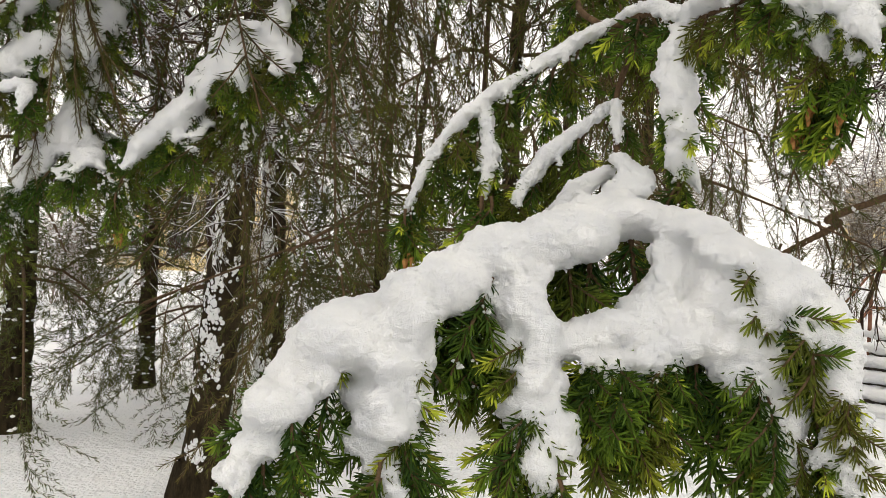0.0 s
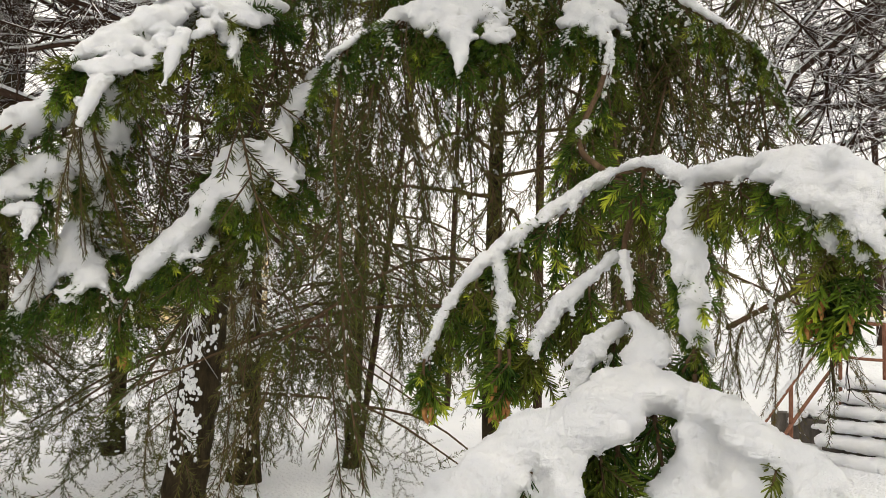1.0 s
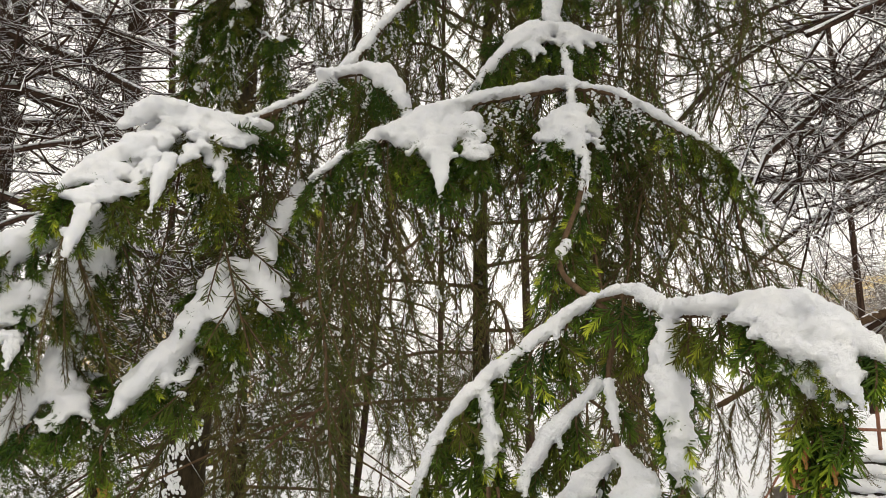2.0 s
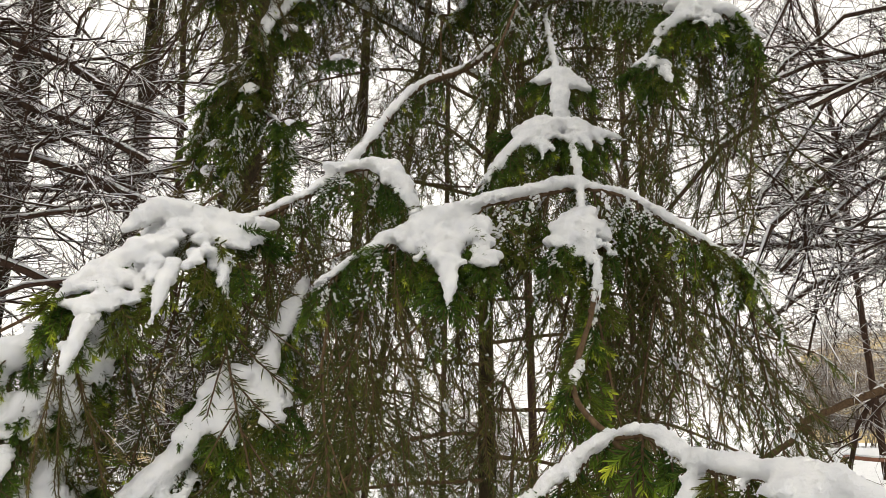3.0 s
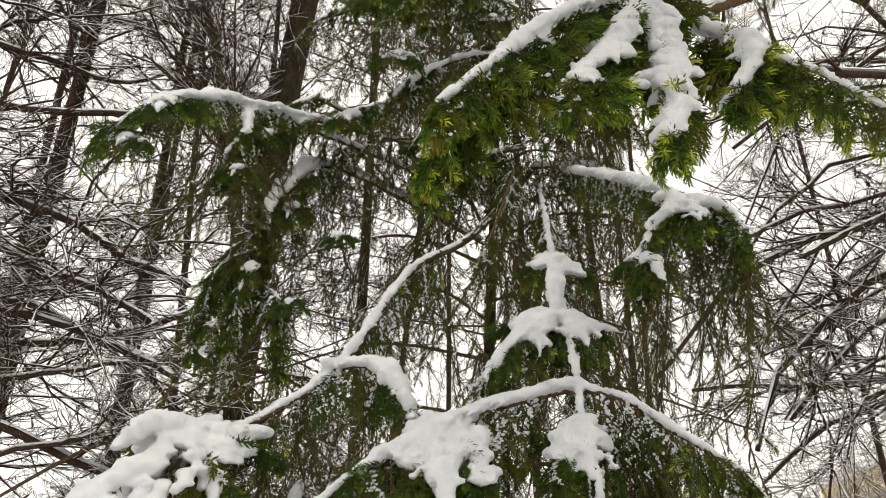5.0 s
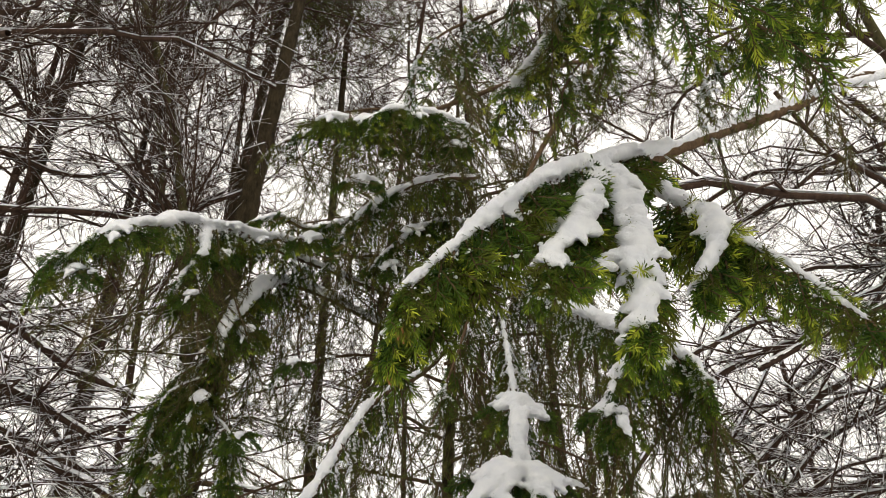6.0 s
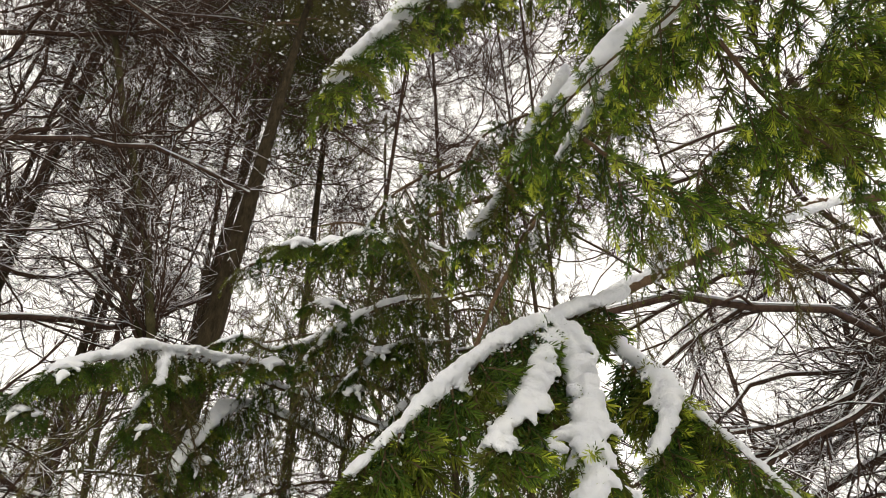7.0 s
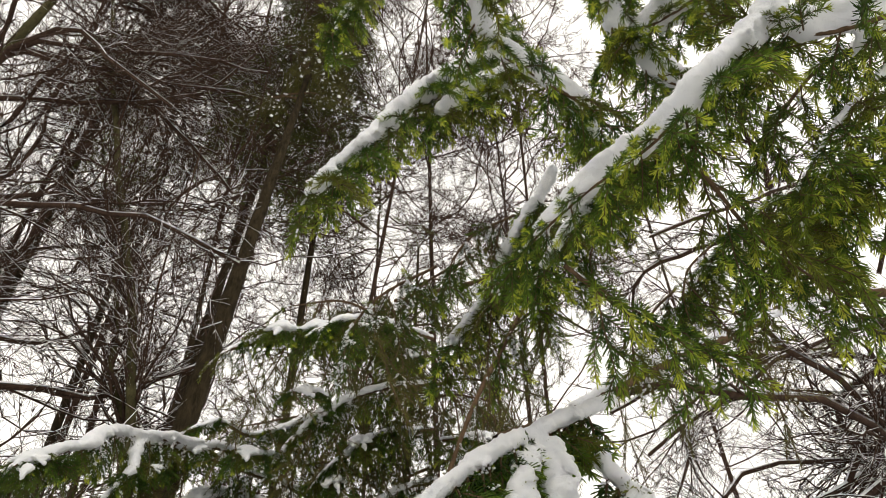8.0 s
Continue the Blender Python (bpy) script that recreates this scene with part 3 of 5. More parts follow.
snowy([(0.169, 0.740, 1.651), (0.109, 0.720, 1.596), (0.070, 0.700, 1.545)], .002, .010, .013, snow=fork, drop=1.1)
snowy([(0.165, 0.680, 1.575), (0.126, 0.660, 1.549), (0.102, 0.640, 1.505)], .002, .014, .013, snow=fork, drop=1.1)
stub = bough(spruce, [(0.203, 0.600, 1.576), (0.201, 0.590, 1.543)], .002, .0015, FINE, .02, .8, .1, tip=False)
placed(FINE_TIP[1], "needle_spray", (0.199, 0.585, 1.541), (0, -0.1, -1), stub)
left_tip = bough(spruce, [(-0.475, 1.070, 1.616), (-0.494, 1.050, 1.568)], .002, .0015, MID, .02, .6, .1, tip=False)
placed(FINE_TIP[1], "needle_spray", (-0.493, 1.045, 1.564), (-0.1, -0.1, -1), left_tip)
fork.done("soft snow strips on the forked spruce twigs", 0.0024, fluff=0.006, size=0.016, grains=9000, settle=8)

# middle boughs under broad caps
mid = Snow(EDGE)
snowy([(0.425, 2.500, 3.456), (0.119, 1.950, 2.870), (-0.070, 1.720, 2.648), (-0.210, 1.400, 2.297), (-0.323, 1.270, 2.163), (-0.388, 1.200, 2.115), (-0.457, 1.140, 2.089), (-0.519, 1.080, 2.007), (-0.589, 1.040, 1.938)], .014, .008, .012, MID, 0.029, 1.09, mid, drop=.8, start=0.45, hang=40, hang_size=.8)
mid.along([(-0.320, 1.220, 2.110), (-0.401, 1.180, 2.099), (-0.478, 1.140, 2.108), (-0.525, 1.100, 2.068)], .022, .036)
mid.along([(-0.474, 1.100, 2.021), (-0.540, 1.070, 1.987), (-0.589, 1.040, 1.942)], .034, .022)
mid.along([(-0.510, 1.100, 2.011), (-0.483, 1.080, 1.962)], .016, .012)
snowy([(-0.391, 1.150, 2.071), (-0.367, 1.120, 2.006), (-0.354, 1.100, 1.947)], .002, .010, .007, MID, 0.020, 0.92, mid, drop=.8)
snowy([(-0.229, 1.360, 2.272), (-0.132, 1.300, 2.259), (-0.080, 1.260, 2.195), (-0.058, 1.240, 2.150)], .004, .018, .022, MID, 0.023, 1.09, mid, drop=.8, hang=5, hang_size=.7)
snowy([(0.425, 2.500, 3.456), (0.293, 1.600, 2.649), (0.264, 1.350, 2.371), (0.252, 1.220, 2.224), (0.238, 1.150, 2.136), (0.237, 1.050, 1.995), (0.205, 1.000, 1.876), (0.154, 0.900, 1.801)], .009, .007, .009, MID, 0.033, 1.03, mid, drop=.8, start=.3, hang=46, hang_size=.75)
snowy([(0.240, 1.200, 2.195), (0.142, 1.180, 2.166), (0.047, 1.150, 2.135), (-0.043, 1.120, 2.085), (-0.135, 1.100, 2.032), (-0.200, 1.080, 1.981)], .006, .017, .015, MID, 0.023, 1.15, mid, drop=.8, hang=34, hang_size=.7)
mid.heap((0.016, 1.140, 2.101), .085, 50, .024)
mid.heap((-0.042, 1.120, 2.066), .05, 20, .02)
mid.heap((-0.441, 1.150, 2.091), .085, 44, .024)
mid.heap((-0.367, 1.170, 2.077), .05, 20, .02)
mid.heap((-0.530, 1.070, 1.982), .07, 34, .024)
mid.heap((0.229, 1.130, 2.089), .055, 24, .022)
for line in ([(-0.014, 1.120, 2.086), (-0.052, 1.100, 2.032)], [(0.024, 1.120, 2.076), (-0.006, 1.080, 1.991)], [(0.053, 1.120, 2.086), (0.058, 1.080, 2.005)]):
    snowy(line, .002, .020, .012, MID, 0.020, 0.92, mid, drop=.8)
snowy([(0.251, 1.200, 2.195), (0.328, 1.150, 2.158), (0.384, 1.120, 2.103), (0.458, 1.100, 2.049), (0.492, 1.080, 2.011)], .005, .009, .009, MID, 0.020, 1.15, mid, drop=.7, hang=40, hang_size=.8)
snowy([(0.238, 1.140, 2.113), (0.183, 1.100, 2.052)], .003, .018, .020, MID, 0.020, 1.03, mid, drop=.8)
mid.along([(0.198, 1.120, 2.087), (0.275, 1.120, 2.087)], .022, .018)
snowy([(0.270, 1.350, 2.371), (0.165, 1.300, 2.324), (0.078, 1.260, 2.219)], .004, .022, .014, MID, 0.023, 1.09, mid, drop=.8, hang=5, hang_size=.6)
mid.heap((0.284, 1.500, 2.574), .055, 26, .024)
mid.heap((0.208, 1.340, 2.373), .06, 30, .022)
mid.heap((0.281, 1.320, 2.359), .04, 18, .018)
mid.along([(0.287, 1.320, 2.359), (0.368, 1.300, 2.332)], .014, .010)
mid.along([(0.271, 1.500, 2.581), (0.246, 1.350, 2.371)], .018, .018)
mid.heap((0.420, 1.240, 2.474), .035, 14, .018)
mid.heap((0.548, 1.280, 2.611), .04, 14, .016)
snowy([(0.425, 2.500, 3.456), (0.525, 1.400, 2.723), (0.441, 1.270, 2.543), (0.401, 1.240, 2.455)], .006, .014, .02, MID, 0.023, 1.09, mid, drop=.8, start=.4, hang=26, hang_size=.7)
snowy([(0.503, 1.350, 2.668), (0.561, 1.280, 2.625), (0.615, 1.250, 2.574), (0.611, 1.220, 2.504)], .004, .015, .013, MID, 0.023, 1.09, mid, drop=.8, hang=24, hang_size=.65)
mid.done("broad rounded snow caps on drooping spruce boughs", 0.005, fluff=0.006, grains=7000)

# left-hand twigs
lefts = Snow(EDGE)
snowy([(-0.408, 1.200, 2.100), (-0.528, 1.150, 1.967), (-0.560, 1.130, 1.856), (-0.631, 1.100, 1.782), (-0.725, 1.060, 1.711)], .007, 0.013, 0.036, MID, 0.026, 0.92, lefts, start=.35, hang=10, hang_size=.5, drop=.8)
snowy([(-0.531, 1.150, 2.006), (-0.596, 1.120, 1.913), (-0.649, 1.090, 1.866), (-0.717, 1.060, 1.825)], .004, 0.029, 0.034, MID, 0.026, 0.92, lefts, hang=6, hang_size=.45, drop=.8)
lefts.along([(-0.682, 1.080, 1.844), (-0.667, 1.060, 1.796)], .016, .010)
snowy([(-0.558, 1.130, 1.837), (-0.583, 1.130, 1.724), (-0.606, 1.120, 1.668), (-0.641, 1.100, 1.607), (-0.664, 1.080, 1.550), (-0.663, 1.060, 1.508)], .003, 0.021, 0.022, MID, 0.022, 0.86, lefts, drop=.9, hang=2, hang_size=.4)
snowy([(-0.606, 1.120, 1.668), (-0.576, 1.100, 1.623), (-0.530, 1.080, 1.597)], .002, 0.021, 0.019, MID, 0.022, 0.75, lefts, drop=.9, hang=2, hang_size=.4)
snowy([(-0.314, 1.150, 1.821), (-0.355, 1.130, 1.816), (-0.390, 1.110, 1.728), (-0.442, 1.090, 1.662), (-0.487, 1.060, 1.598)], .003, 0.023, 0.023, MID, 0.021, 0.92, lefts, drop=.9, hang=2, hang_size=.4)
snowy([(-0.336, 1.130, 1.807), (-0.339, 1.100, 1.756), (-0.319, 1.080, 1.709)], .002, 0.023, 0.013, MID, 0.022, 0.75, lefts, drop=.9, hang=2, hang_size=.4)
snowy([(-0.269, 1.350, 2.042), (-0.280, 1.200, 1.922), (-0.296, 1.150, 1.841), (-0.273, 1.120, 1.779)], .003, 0.010, 0.020, MID, 0.022, 0.86, lefts, hang=22, hang_size=.7, drop=.8)
snowy([(-0.555, 1.130, 1.856), (-0.575, 1.110, 1.804), (-0.576, 1.100, 1.757)], .002, 0.018, 0.018, MID, 0.022, 0.75, lefts, drop=.9, hang=2, hang_size=.4)
for line, a, b in (([(-0.57, 1.14, 1.83), (-0.64, 1.10, 1.775), (-0.74, 1.05, 1.70)], .030, .040), ([(-0.60, 1.13, 1.91), (-0.66, 1.09, 1.85), (-0.75, 1.05, 1.80)], .028, .036), ([(-0.39, 1.115, 1.73), (-0.44, 1.085, 1.665), (-0.49, 1.055, 1.60)], .024, .022), ([(-0.61, 1.115, 1.665), (-0.645, 1.095, 1.605), (-0.665, 1.07, 1.54)], .024, .020)):
    lefts.along(line, a, b, 0.4)
lefts.heap((-0.355, 1.130, 1.811), .045, 20, .02)
lefts.heap((-0.281, 1.130, 1.809), .04, 20, .02)
lefts.heap((-0.590, 1.110, 1.640), .05, 20, .018)
lefts.heap((-0.651, 1.090, 1.762), .05, 20, .02)
lefts.heap((-0.420, 1.100, 1.681), .045, 18, .017)
lefts.done("lumpy snow on the drooping side twigs", 0.0055, fluff=0.006, grains=5000)

# dark hanging bough with a snow crest, and the ones above it
dark = Snow(EDGE)
snowy([(0.2, 2.7, 3.2), (-0.375, 2.300, 3.313), (-0.505, 1.970, 3.023), (-0.533, 1.900, 2.853)], .01, .018, .03, MID, 0.020, 1.15, dark, start=.5, drop=.9, hang=60, hang_size=.8)
for k in range(5):
    a = 2.2 + k * 0.75
    q = np.array((-0.520, 1.970, 2.972)) + [0, 0, -0.07 * k]
    snowy([tuple(q), tuple(q + [0.15 * math.cos(a), 0.12 * math.sin(a), -0.1]), tuple(q + [0.2 * math.cos(a), 0.16 * math.sin(a), -0.32])], .004, .007, .006, MID, 0.023, 1.15, dark, drop=.9, hang=4, hang_size=.6)
snowy([(0.2, 2.7, 3.6), (-0.600, 1.900, 3.311), (-0.641, 1.550, 3.084), (-0.702, 1.420, 2.973), (-0.800, 1.360, 2.833)], .008, .014, .022, MID, 0.023, 1.15, dark, start=.5, drop=.8, hang=26, hang_size=.75)
snowy([(0.2, 2.7, 3.4), (-0.545, 2.000, 3.334), (-0.593, 1.800, 3.136), (-0.641, 1.750, 2.966)], .008, .014, .02, MID, 0.023, 1.15, dark, start=.45, drop=.8, hang=30, hang_size=.75)
for c, r, size in (((-0.465, 1.970, 2.974), .04, .017), ((-0.548, 1.880, 2.729), .03, .014), ((-0.597, 1.850, 3.020), .03, .013), ((-0.551, 1.900, 3.212), .03, .014), ((-0.614, 1.840, 2.537), .03, .011), ((-0.635, 1.840, 2.458), .022, .010), ((-0.304, 1.900, 2.842), .02, .012), ((-0.422, 1.840, 2.604), .02, .009), ((-0.697, 1.420, 2.985), .045, .018), ((-0.752, 1.380, 2.846), .035, .013), ((-0.572, 1.700, 2.958), .03, .012)):
    dark.heap(c, r, 14, size)
dark.done("small snow crests on dark hanging boughs", 0.006, fluff=0.006)

# upper boughs
upper = Snow(EDGE)
snowy([(0.21, 2.7, 4.4), (0.250, 2.100, 3.742), (0.064, 1.900, 3.769), (-0.173, 1.800, 3.675), (-0.382, 1.750, 3.552)], .010, .016, .024, MID, 0.029, 1.15, upper, start=.25, hang=22, hang_size=.7)
snowy([(0.21, 2.7, 4.2), (-0.008, 2.400, 3.798), (-0.295, 2.200, 3.504), (-0.446, 2.100, 3.486), (-0.629, 2.000, 3.309)], .010, .013, .015, MID, 0.033, 1.03, upper, start=.25, hang=20, hang_size=.7)
for c, r, size in (((-0.243, 1.800, 3.702), .05, .02), ((-0.119, 1.820, 3.733), .04, .018), ((0.064, 1.900, 3.809), .045, .02), ((-0.057, 1.850, 3.684), .035, .014), ((0.173, 1.950, 3.801), .04, .016), ((-0.226, 2.200, 3.543), .03, .014), ((-0.016, 2.000, 3.763), .03, .013), ((-0.337, 2.100, 3.397), .04, .016), ((-0.471, 2.050, 3.364), .03, .014)):
    upper.heap(c, r, 16, size)
# snowy inner crown of the near spruce
snowy([(0.304, 1.981, 3.822), (0.128, 1.768, 3.709), (-0.026, 1.663, 3.625), (-0.142, 1.636, 3.528)], .008, 0.012, 0.02, MID, 0.028, 1.25, upper, drop=.7, start=.15, hang=16, hang_size=.6)
snowy([(0.311, 2.058, 3.670), (0.106, 1.928, 3.548), (-0.075, 1.882, 3.409), (-0.180, 1.842, 3.252)], .008, 0.012, 0.018, MID, 0.028, 1.25, upper, drop=.7, start=.15, hang=16, hang_size=.6)
snowy([(0.324, 2.175, 3.549), (0.100, 2.046, 3.429), (-0.077, 2.030, 3.258)], .008, 0.012, 0.018, MID, 0.028, 1.25, upper, drop=.7, start=.15, hang=16, hang_size=.6)
snowy([(0.369, 2.198, 3.518), (0.526, 1.988, 3.419), (0.682, 1.961, 3.277)], .008, 0.01, 0.016, MID, 0.028, 1.25, upper, drop=.7, start=.15, hang=16, hang_size=.6)
snowy([(0.343, 2.258, 3.389), (0.171, 2.132, 3.258), (0.014, 2.134, 3.065)], .008, 0.012, 0.018, MID, 0.028, 1.25, upper, drop=.7, start=.15, hang=16, hang_size=.6)
snowy([(0.384, 2.262, 3.306), (0.562, 2.070, 3.186), (0.746, 2.047, 3.035)], .008, 0.012, 0.018, MID, 0.028, 1.25, upper, drop=.7, start=.15, hang=16, hang_size=.6)
for c, r, size in (((0.048, 1.695, 3.652), .05, .018), ((-0.215, 1.621, 3.555), .05, .018), ((0.193, 1.828, 3.637), .05, .018), ((-0.124, 1.787, 3.442), .05, .018), ((0.061, 2.013, 3.398), .05, .018), ((-0.282, 1.856, 3.254), .05, .018), ((0.467, 1.989, 3.428), .05, .018), ((0.602, 1.920, 3.333), .05, .018), ((-0.022, 2.023, 3.257), .05, .018), ):
    upper.heap(c, r, 16, size)
upper.done("patchy snow on the upper spruce boughs", 0.007, fluff=0.006)

# ---- the second spruce, whose limb comes in overhead ----
spruce2 = thing("spruce_tree", (3.9, 1.7, 0), "large spruce with long overhead limbs", "tree", "spruces")
g = Geo()
tube(g, curve([(3.9, 1.7, -0.1), (3.9, 1.7, 3), (3.9, 1.7, 8)], 0.2), 0.17, 0.1, 12, 0, 0, 0.05)
part_mesh("trunk", g, [BARK], spruce2)
over = Snow(FINE)
def snowy2(line, r, a, b, kit=FINE, step=0.018, reach=1.0, snow=over, lift=0.5, fore=0.0, **more):
    ob = bough(spruce2, line, r, r * 0.5, kit, step, reach, snow=snow, lobe=min(a, b) * 0.6, lobes=0.4, **more)
    snow.along(line, a, b, lift)
    if fore:
        snow.along([(x, y - fore, z + fore * 0.7) for x, y, z in line], a * 0.9, b * 0.8, lift)
    return ob
snowy2([(3.8, 1.7, 4.1), (1.847, 1.600, 3.870), (1.175, 1.450, 3.505), (0.770, 1.300, 3.229), (0.527, 1.200, 3.043), (0.292, 1.000, 2.846)], .024, .02, .012, MID, .1, .7, start=.5, hang=14, hang_size=.7)
snowy2([(0.506, 0.950, 2.904), (0.259, 0.760, 2.699), (0.151, 0.700, 2.600), (0.062, 0.660, 2.497), (-0.017, 0.630, 2.405)], .004, 0.0216, 0.0162, FINE, .015, 1.45, drop=1.0)
snowy2([(0.104, 0.680, 2.533), (0.026, 0.700, 2.465), (-0.032, 0.740, 2.394)], .003, 0.0135, 0.0108, FINE, .015, 1.45, drop=1.0)
snowy2([(0.310, 0.800, 2.730), (0.237, 0.700, 2.557), (0.160, 0.640, 2.455)], .003, 0.0216, 0.0270, FINE, .015, 1.45, drop=1.0)
snowy2([(0.327, 0.800, 2.718), (0.306, 0.700, 2.520), (0.260, 0.620, 2.354)], .003, 0.0270, 0.0243, FINE, .015, 1.45, drop=1.0)
snowy2([(0.432, 0.850, 2.727), (0.431, 0.700, 2.558), (0.359, 0.640, 2.434)], .003, 0.0162, 0.0189, FINE, .015, 1.45, drop=1.0)
snowy2([(0.430, 0.850, 2.715), (0.454, 0.620, 2.454), (0.486, 0.540, 2.327)], .003, .008, .007, FINE_LONG, .02, 1.0, drop=.7)
for c, r, size in (((0.217, 0.690, 2.544), .036, .015), ((0.275, 0.670, 2.479), .036, .015), ((0.425, 0.700, 2.548), .022, .012), ((0.328, 0.800, 2.725), .036, .015), ((0.131, 0.690, 2.561), .018, .010), ((0.168, 0.640, 2.459), .022, .011), ((0.268, 0.640, 2.390), .018, .010)):
    over.heap(c, r, 22, size)
over.along([(1.847, 1.600, 3.870), (1.175, 1.450, 3.505), (0.770, 1.300, 3.229), (0.527, 1.200, 3.043)], .022, .017, 1.35, end=.8)
for spot, way in (((-0.019, 0.630, 2.405), (-.3, -.1, -1)), ((-0.032, 0.740, 2.394), (-.2, 0, -1))):
    tip_bough = bough(spruce2, [tuple(np.array(spot) + [0.03, 0.01, 0.03]), spot], .002, .0015, FINE, .03, .8, .1, tip=False)
    placed(FINE_TIP[0], "needle_spray", spot, way, tip_bough)
# nearest overhead twigs
snowy2([(0.269, 0.750, 4.317), (0.280, 0.620, 3.633), (0.091, 0.550, 3.275), (-0.019, 0.520, 3.043), (-0.073, 0.500, 2.935)], .005, 0.0210, 0.0210, FINE_LONG, .026, 1.1, drop=.6, spread=1.3, fore=.016)
snowy2([(0.352, 0.600, 3.498), (0.228, 0.570, 3.367), (0.122, 0.550, 3.228)], .003, 0.0210, 0.0180, FINE_LONG, .028, 1.0, drop=.6, spread=1.3, fore=.016)
snowy2([(0.511, 0.500, 3.781), (0.471, 0.420, 3.332), (0.477, 0.360, 3.113), (0.477, 0.330, 3.024)], .005, 0.0150, 0.0180, FINE_LONG, .03, .9, drop=.6, spread=1.3, fore=.016)
snowy2([(0.502, 0.170, 2.979), (0.378, 0.200, 2.840), (0.325, 0.260, 2.807), (0.266, 0.320, 2.789), (0.215, 0.400, 2.778)], .003, 0.0180, 0.0135, FINE_LONG, .024, .8, drop=.65, spread=1.3, fore=.016)
snowy2([(0.611, 0.120, 2.925), (0.528, 0.160, 2.926), (0.481, 0.170, 2.961)], .004, 0.0165, 0.0165, FINE_LONG, .026, .8, drop=.65, spread=1.3, fore=.016)
snowy2([(0.408, 0.300, 2.826), (0.476, 0.340, 2.757), (0.581, 0.380, 2.712)], .003, 0.0045, 0.0045, FINE_LONG, .026, .9, drop=.65, spread=1.3)
snowy2([(0.245, 0.380, 2.724), (0.333, 0.420, 2.688), (0.418, 0.440, 2.660)], .003, 0.0045, 0.0045, FINE_LONG, .026, .9, drop=.65, spread=1.3)
snowy2([(0.036, 0.750, 4.633), (-0.041, 0.660, 3.908), (-0.089, 0.620, 3.604)], .004, 0.0090, 0.0090, FINE_LONG, .024, 1.2, drop=.65, spread=1.3, fore=.016)
snowy2([(0.362, 0.600, 3.478), (0.403, 0.580, 3.373), (0.426, 0.560, 3.205)], .004, 0.0180, 0.0150, FINE_LONG, .028, 1.2, drop=.65, spread=1.3, fore=.016)
snowy2([(0.477, 0.330, 3.024), (0.424, 0.380, 3.015), (0.351, 0.420, 2.924)], .003, 0.0090, 0.0090, FINE_LONG, .026, 1.1, drop=.65, spread=1.3, fore=.016)
snowy2([(0.902, 0.350, 3.022), (0.765, 0.380, 2.972), (0.636, 0.420, 2.889), (0.530, 0.450, 2.787)], .004, 0.0075, 0.0060, FINE_LONG, .026, 1.2, drop=.65, spread=1.3)
snowy2([(0.720, 0.220, 3.014), (0.620, 0.260, 2.922), (0.539, 0.300, 2.823)], .003, 0.0090, 0.0060, FINE_LONG, .026, .9, drop=.65, spread=1.3)
snowy2([(0.958, 0.500, 4.029), (0.715, 0.500, 3.667), (0.568, 0.520, 3.570), (0.463, 0.540, 3.446)], .004, 0.0210, 0.0180, FINE_LONG, .028, 1.1, drop=.6, spread=1.3, fore=.016)
snowy2([(0.785, 0.750, 3.582), (0.590, 0.720, 3.385), (0.434, 0.700, 3.178), (0.320, 0.700, 2.999)], .004, 0.0120, 0.0150, FINE_LONG, .028, 1.2, drop=.65, spread=1.3, fore=.016)
snowy2([(0.422, 0.800, 3.391), (0.307, 0.800, 3.162), (0.240, 0.820, 3.007), (0.173, 0.840, 2.923)], .004, 0.0135, 0.0180, FINE_LONG, .024, 1.2, drop=.65, spread=1.3, fore=.016)
snowy2([(1.149, 0.800, 3.514), (0.902, 0.780, 3.338), (0.720, 0.760, 3.154), (0.617, 0.750, 3.012)], .004, 0.0075, 0.0060, FINE_LONG, .028, 1.2, drop=.65, spread=1.3)
snowy2([(0.088, 0.055, 3.451), (0.126, 0.222, 3.131), (0.156, 0.273, 3.030), (0.212, 0.286, 2.979), (0.283, 0.296, 2.928)], .005, 0.008, 0.014, FINE_LONG, .034, 1, drop=.65, spread=1.2, fore=.012)
snowy2([(0.284, 0.028, 3.447), (0.313, 0.213, 3.110), (0.348, 0.252, 3.020), (0.404, 0.271, 2.964), (0.466, 0.231, 2.966)], .005, 0.008, 0.016, FINE_LONG, .034, 0.95, drop=.65, spread=1.2, fore=.012)
snowy2([(0.599, -0.015, 3.440), (0.482, 0.173, 3.123), (0.416, 0.211, 3.066), (0.344, 0.237, 3.022)], .005, 0.022, 0.024, FINE_LONG, .034, 0.95, drop=.65, spread=1.2, fore=.012)
snowy2([(0.985, 0.134, 3.296), (0.740, 0.224, 3.101), (0.617, 0.253, 3.019), (0.554, 0.322, 2.958)], .005, .009, .008, FINE_LONG, .032, 1.1, drop=.65, spread=1.2)
snowy2([(1.021, 0.293, 3.128), (0.783, 0.310, 3.006), (0.658, 0.341, 2.922), (0.595, 0.410, 2.862)], .005, .009, .008, FINE_LONG, .032, 1.1, drop=.65, spread=1.2)
snowy2([(0.754, 0.068, 3.473), (0.667, 0.205, 3.204), (0.585, 0.239, 3.110), (0.550, 0.296, 3.058)], .005, .009, .008, FINE_LONG, .032, 1.1, drop=.65, spread=1.2)
for k in range(8):
    q = np.array([0.05 + 0.085 * k, 0.72 + 0.1 * ((k * 0.618) % 1), 2.95 + 0.25 * ((k * 0.37) % 1)])
    bough(spruce2, [tuple(q + [0.1, 0.05, 0.12]), tuple(q), tuple(q + [-0.05, -0.03, -0.1])], .003, .002, MID, .05, .8, .1, drop=1.0, hang=5, hang_size=.55)
